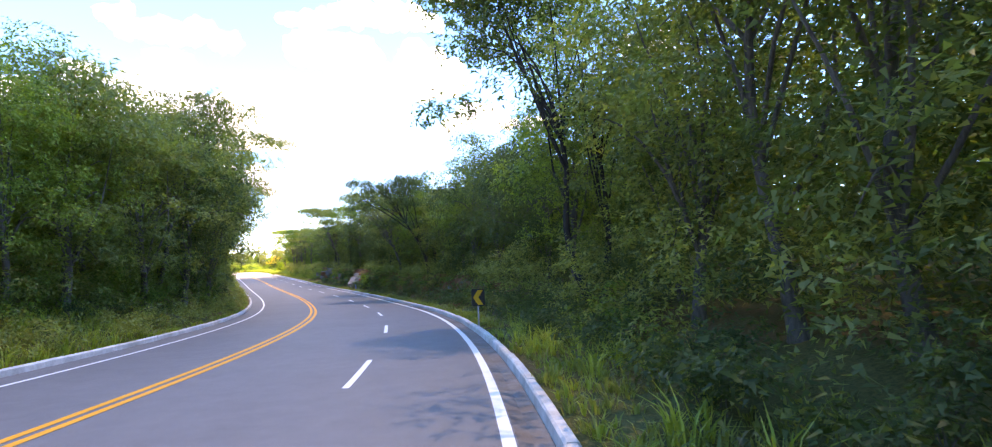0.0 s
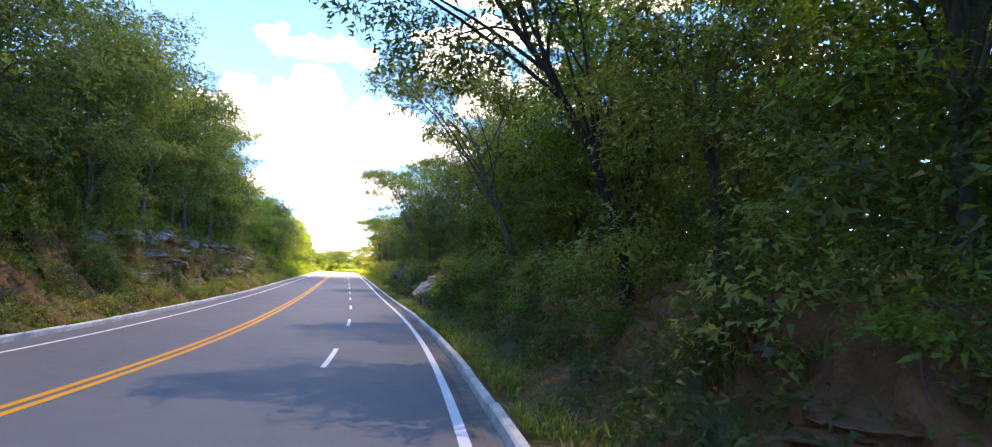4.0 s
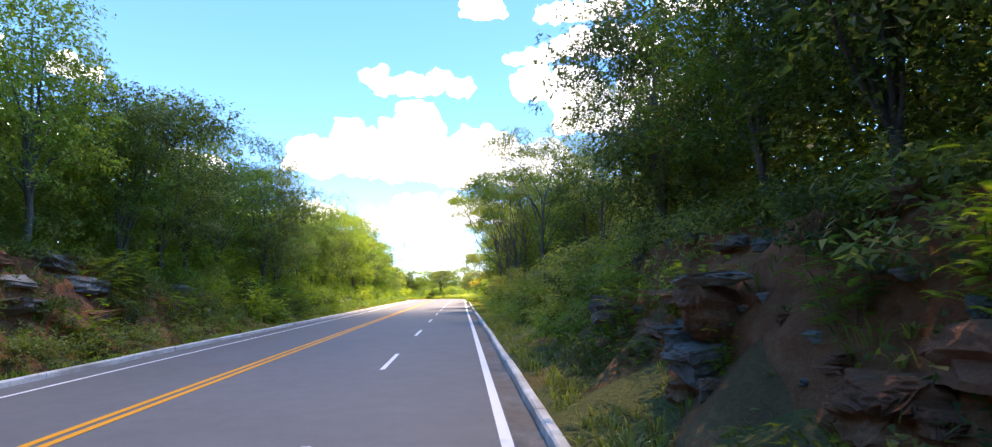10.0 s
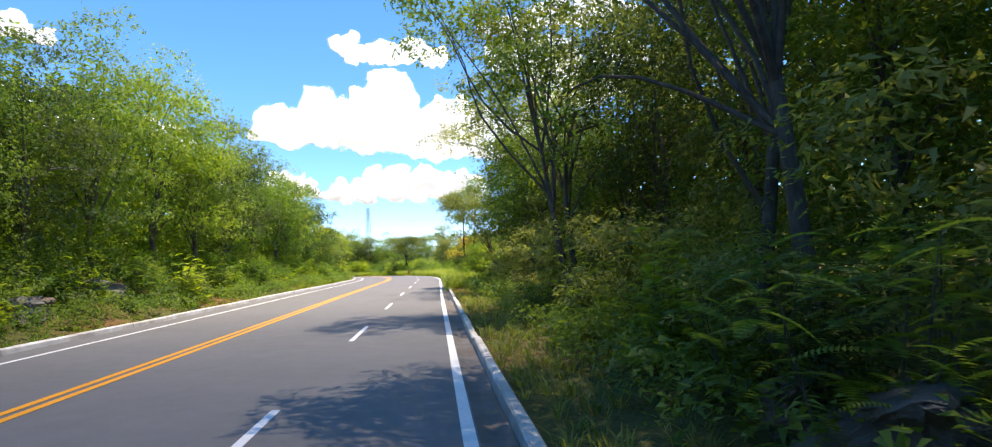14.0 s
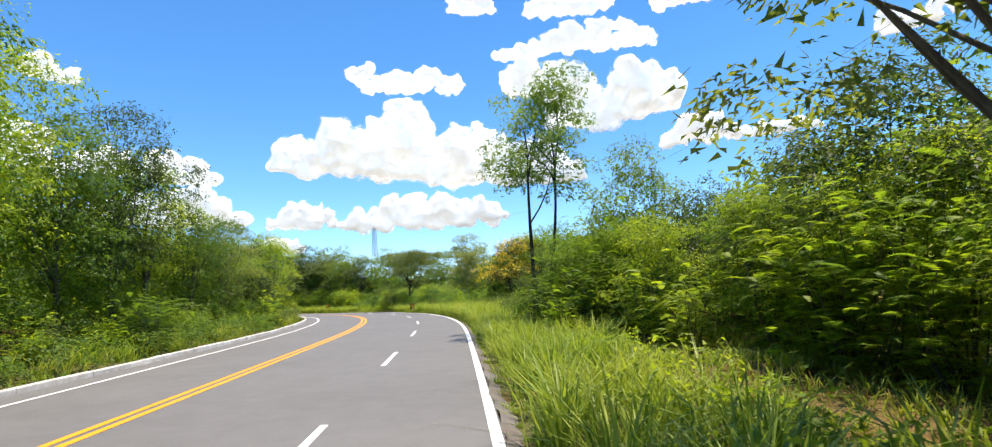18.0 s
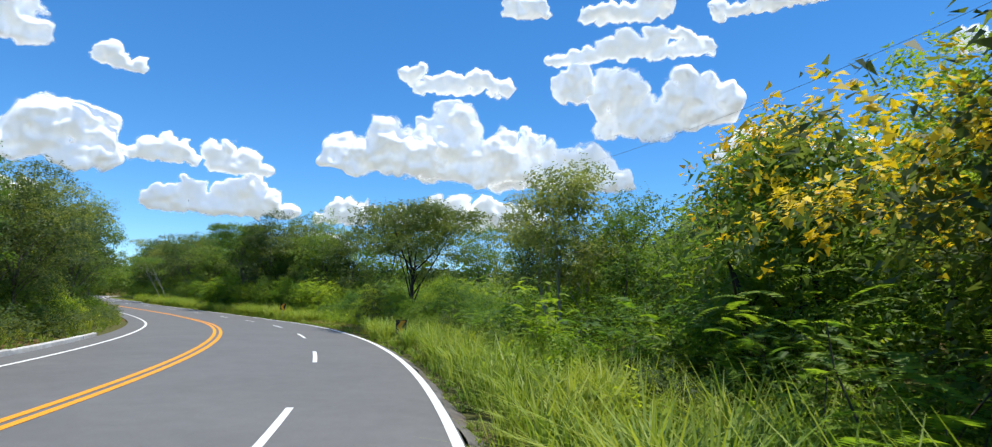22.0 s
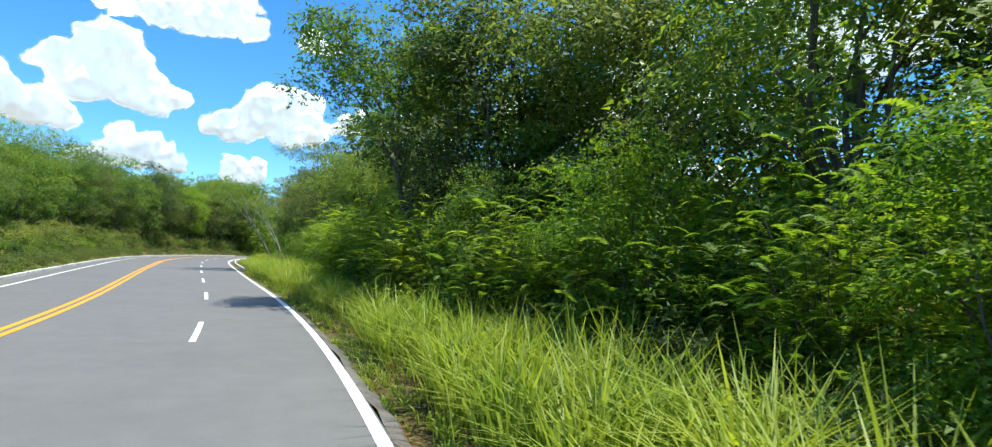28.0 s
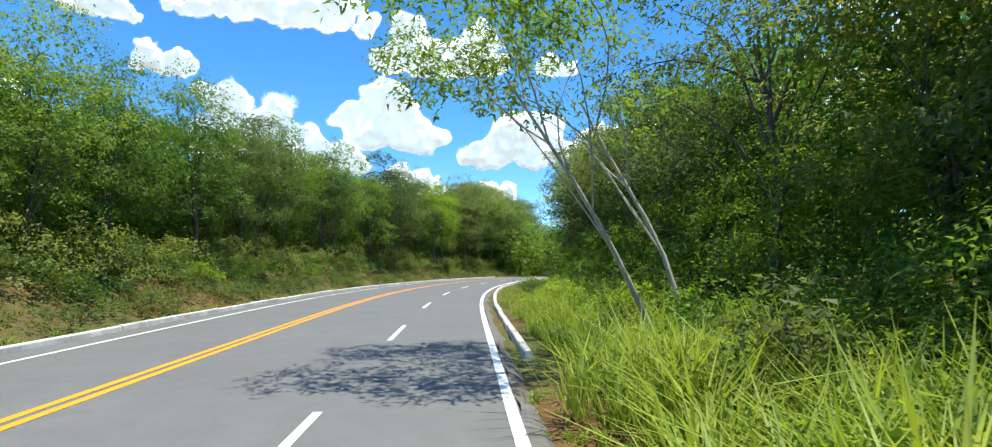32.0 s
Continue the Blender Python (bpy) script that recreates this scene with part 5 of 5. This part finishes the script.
def radio_mast(x, y, z, high):
    """Slim lattice mast far beyond the wood."""
    root = new("radio_mast")
    root.location = (x, y, z)
    tagged(root, "slim grey lattice mast far beyond the wood", "mast")
    w0, w1, n = 1.3, 0.45, 12
    corners = ((-1, -1), (1, -1), (1, 1), (-1, 1))
    for cx, cy in corners:
        v, f = tube([(cx * w0, cy * w0, 0), (cx * (w0 + w1) / 2, cy * (w0 + w1) / 2, high / 2), (cx * w1, cy * w1, high)], (0.11, 0.1, 0.09), 5)
        part("leg", mesh_of("leg", v, f), STEEL, root)
    pieces = []
    for i in range(n):
        a, b = i / n, (i + 1) / n
        wa, wb = w0 + (w1 - w0) * a, w0 + (w1 - w0) * b
        for k in range(4):
            c, d = corners[k], corners[(k + 1) % 4]
            pieces.append(tube([(c[0] * wa, c[1] * wa, high * a), (d[0] * wb, d[1] * wb, high * b)], (0.05, 0.05), 4))
            pieces.append(tube([(c[0] * wb, c[1] * wb, high * b), (d[0] * wb, d[1] * wb, high * b)], (0.05, 0.05), 4))
    v, f = joined(pieces)
    part("bracing", mesh_of("bracing", v, f), STEEL, root)
    v, f = tube([(0, 0, high - 0.3), (0, 0, high + 2.5)], (0.08, 0.04), 6)
    part("aerial", mesh_of("aerial", v, f), STEEL, root)


radio_mast(-175, 345, 4, 30)


def cable(s0, s1, off, high, sag):
    pts = []
    for i in range(25):
        u = i / 24
        p = at(s0 + (s1 - s0) * u, off)
        level = float(np.interp(s0 + (s1 - s0) * u, ALONG, LINE_Z))
        pts.append((p.x, p.y, level + high - 4 * sag * u * (1 - u)))
    v, f = tube(pts, [0.011] * 25, 5)
    ob = part("overhead_cable", mesh_of("overhead_cable", v, f), STEEL)
    tagged(ob, "thin overhead cable strung above the wood", "cable")


cable(170, 262, 24, 13.0, 1.2)

# ------------------------------------------------------------------ clouds


def cloud(az, el, wide, high, seed, eye, dist=4550.0, thick=1.0):
    """A cumulus heap of many billows: closed shell with a ragged, thinning rim and a flatter base, far behind everything."""
    rg = np.random.default_rng(seed)
    a, e = radians(az), radians(el)
    c = Vector((eye[0] - math.sin(a) * math.cos(e) * dist, eye[1] + math.cos(a) * math.cos(e) * dist, 3 + math.sin(e) * dist))
    w, h = dist * math.tan(radians(wide / 2)), dist * math.tan(radians(high / 2))
    nx = int(min(130, max(40, wide * 8)))
    cell = 2.5 * w / nx
    nz = int(2.7 * h / cell) + 2
    X, Z = np.meshgrid((np.arange(nx) - nx / 2) * cell, (np.arange(nz) - nz / 2) * cell)
    size = 1.0 / (0.5 * min(h, w))
    warp = np.array([noise.noise_vector(Vector((x * size * 1.3 + seed * 5.1, seed * 1.7, z * size * 1.3))) for x, z in zip(X.ravel(), Z.ravel())])
    fine = np.array([noise.fractal(Vector((x * size * 2.2 + seed * 7.3, seed * 1.9, z * size * 2.2)), 0.7, 2.1, 5) for x, z in zip(X.ravel(), Z.ravel())]).reshape(X.shape)
    WX = X + warp[:, 0].reshape(X.shape) * 0.22 * h
    WZ = Z + warp[:, 2].reshape(X.shape) * 0.22 * h
    field, depth = np.full(X.shape, -1.0), np.zeros(X.shape)
    tops = [(rg.uniform(-0.75, 0.75), rg.uniform(0.7, 1.0)) for _ in range(2 + int(wide / max(high, 1)))]
    for i in range(int(20 + 13 * wide / high)):
        u = rg.uniform(-0.95, 0.95)
        crest = max(k * math.exp(-((u - q) * w / max(0.75 * h, 0.4 * w)) ** 2 * 0.5) for q, k in tops) * 1.8 - 0.85
        crest = max(crest, -0.15)
        r = h * rg.uniform(0.3, 0.62) * (1.0 - 0.4 * abs(u))
        x, z = u * (w - 0.6 * r), rg.uniform(-0.75, max(-0.6, crest - r / h * 0.7)) * h
        q2 = ((WX - x) / r) ** 2 + ((WZ - z) / r) ** 2
        field = np.maximum(field, 1 - q2)
        depth = np.maximum(depth, np.sqrt(np.clip(1 - q2, 0, None)) * r + np.where(q2 < 1, rg.uniform(0.0, 0.55) * h, 0))
    base = np.clip((-0.55 * h - Z) / (0.4 * h), 0, 3)
    field = field + 0.3 * fine + 0.14 - base
    depth = depth * np.clip(field * 3, 0, 1) + 0.16 * h * fine * np.clip(field, 0, 1)
    for _ in range(2):
        q = np.pad(depth, 1, mode="edge")
        depth = (q[:-2, 1:-1] + q[2:, 1:-1] + q[1:-1, :-2] + q[1:-1, 2:] + 2 * depth) / 6
    front = np.stack([X, -depth, Z], -1).reshape(-1, 3)
    back = np.stack([X, depth * 0.5 + 0.02 * h, Z], -1).reshape(-1, 3)
    n = X.size
    i = (np.arange(nz - 1)[:, None] * nx + np.arange(nx - 1)[None]).ravel()
    f = np.stack([i, i + 1, i + nx + 1, i + nx], -1)
    f = f[(field.ravel()[f] > 0).sum(1) >= 1]
    me = mesh_of("cloud", np.concatenate([front, back]), np.concatenate([f, f[:, ::-1] + n]), False)
    density = np.tile(np.clip(field * 1.35, 0, 1.25).ravel() * thick, 2).astype(np.float32)
    me.attributes.new("vapour", "FLOAT", "POINT").data.foreach_set("value", density)
    ob = part("cloud", me, CLOUD)
    ob.matrix_basis = Matrix.Translation(c) @ Matrix.Rotation(a, 4, "Z") @ Matrix.Rotation(e, 4, "X")
    tagged(ob, "white cumulus cloud with a soft grey base", "cloud", kind="structure")


# bearing to the left of north, height over the horizon, width and height, in degrees
AHEAD = ((35.0, 16.6, 14.5, 9.5), (26.5, 16.2, 15.5, 9.5), (18.5, 14.6, 15, 7.0), (9.0, 20.0, 15, 8), (11.8, 25.2, 16, 3.8), (17.4, 22.2, 4.2, 5), (29.4, 22.2, 11.6, 3.6), (27.4, 9.6, 18, 5.0), (39.6, 9.2, 6.4, 3.4),
         (0.5, 15.4, 7.5, 3.6), (-6.6, 14.6, 7, 1.8), (55.9, 13.3, 6.4, 3.2), (49.7, 13.3, 6.2, 4.0), (50.4, 9.8, 13.5, 4.6), (42.0, 6.4, 5.6, 2.4), (59.5, 20.4, 4.0, 3.2), (22.3, 28.9, 4.9, 2.8), (12.0, 28.5, 8.8, 3.4), (-17.5, 21.2, 6, 2.8), (-4.4, 27.6, 16, 3.0))
LATER = ((64.5, 14.0, 11.5, 7.5), (66.0, 8.2, 4, 3.4), (96.4, 18.8, 5.4, 3.4), (88.0, 14.0, 12.5, 8.6), (76.2, 15.4, 11.5, 7.6), (75.1, 9.4, 8.8, 4.6), (71.5, 22.6, 13.5, 7.5), (87.2, 24.6, 18.5, 4.4), (101, 22.2, 6, 2.6), (82.0, 12.2, 7.6, 5.2), (110, 14, 11, 6), (2.6, 19.6, 2.6, 1.4))
for i, (az, el, w, h) in enumerate(AHEAD):
    cloud(az, el, w, h, 10 + i, (-64.0, 178.0))
for i, (az, el, w, h) in enumerate(LATER):
    cloud(az, el, w, h, 40 + i, (-128.0, 240.0))
# a thin one drifts before the sun over the first bend
cloud(SUN_AZ - 90, SUN_EL, 5.0, 4.6, 77, (-8.0, 46.0), 3000.0, 0.42)
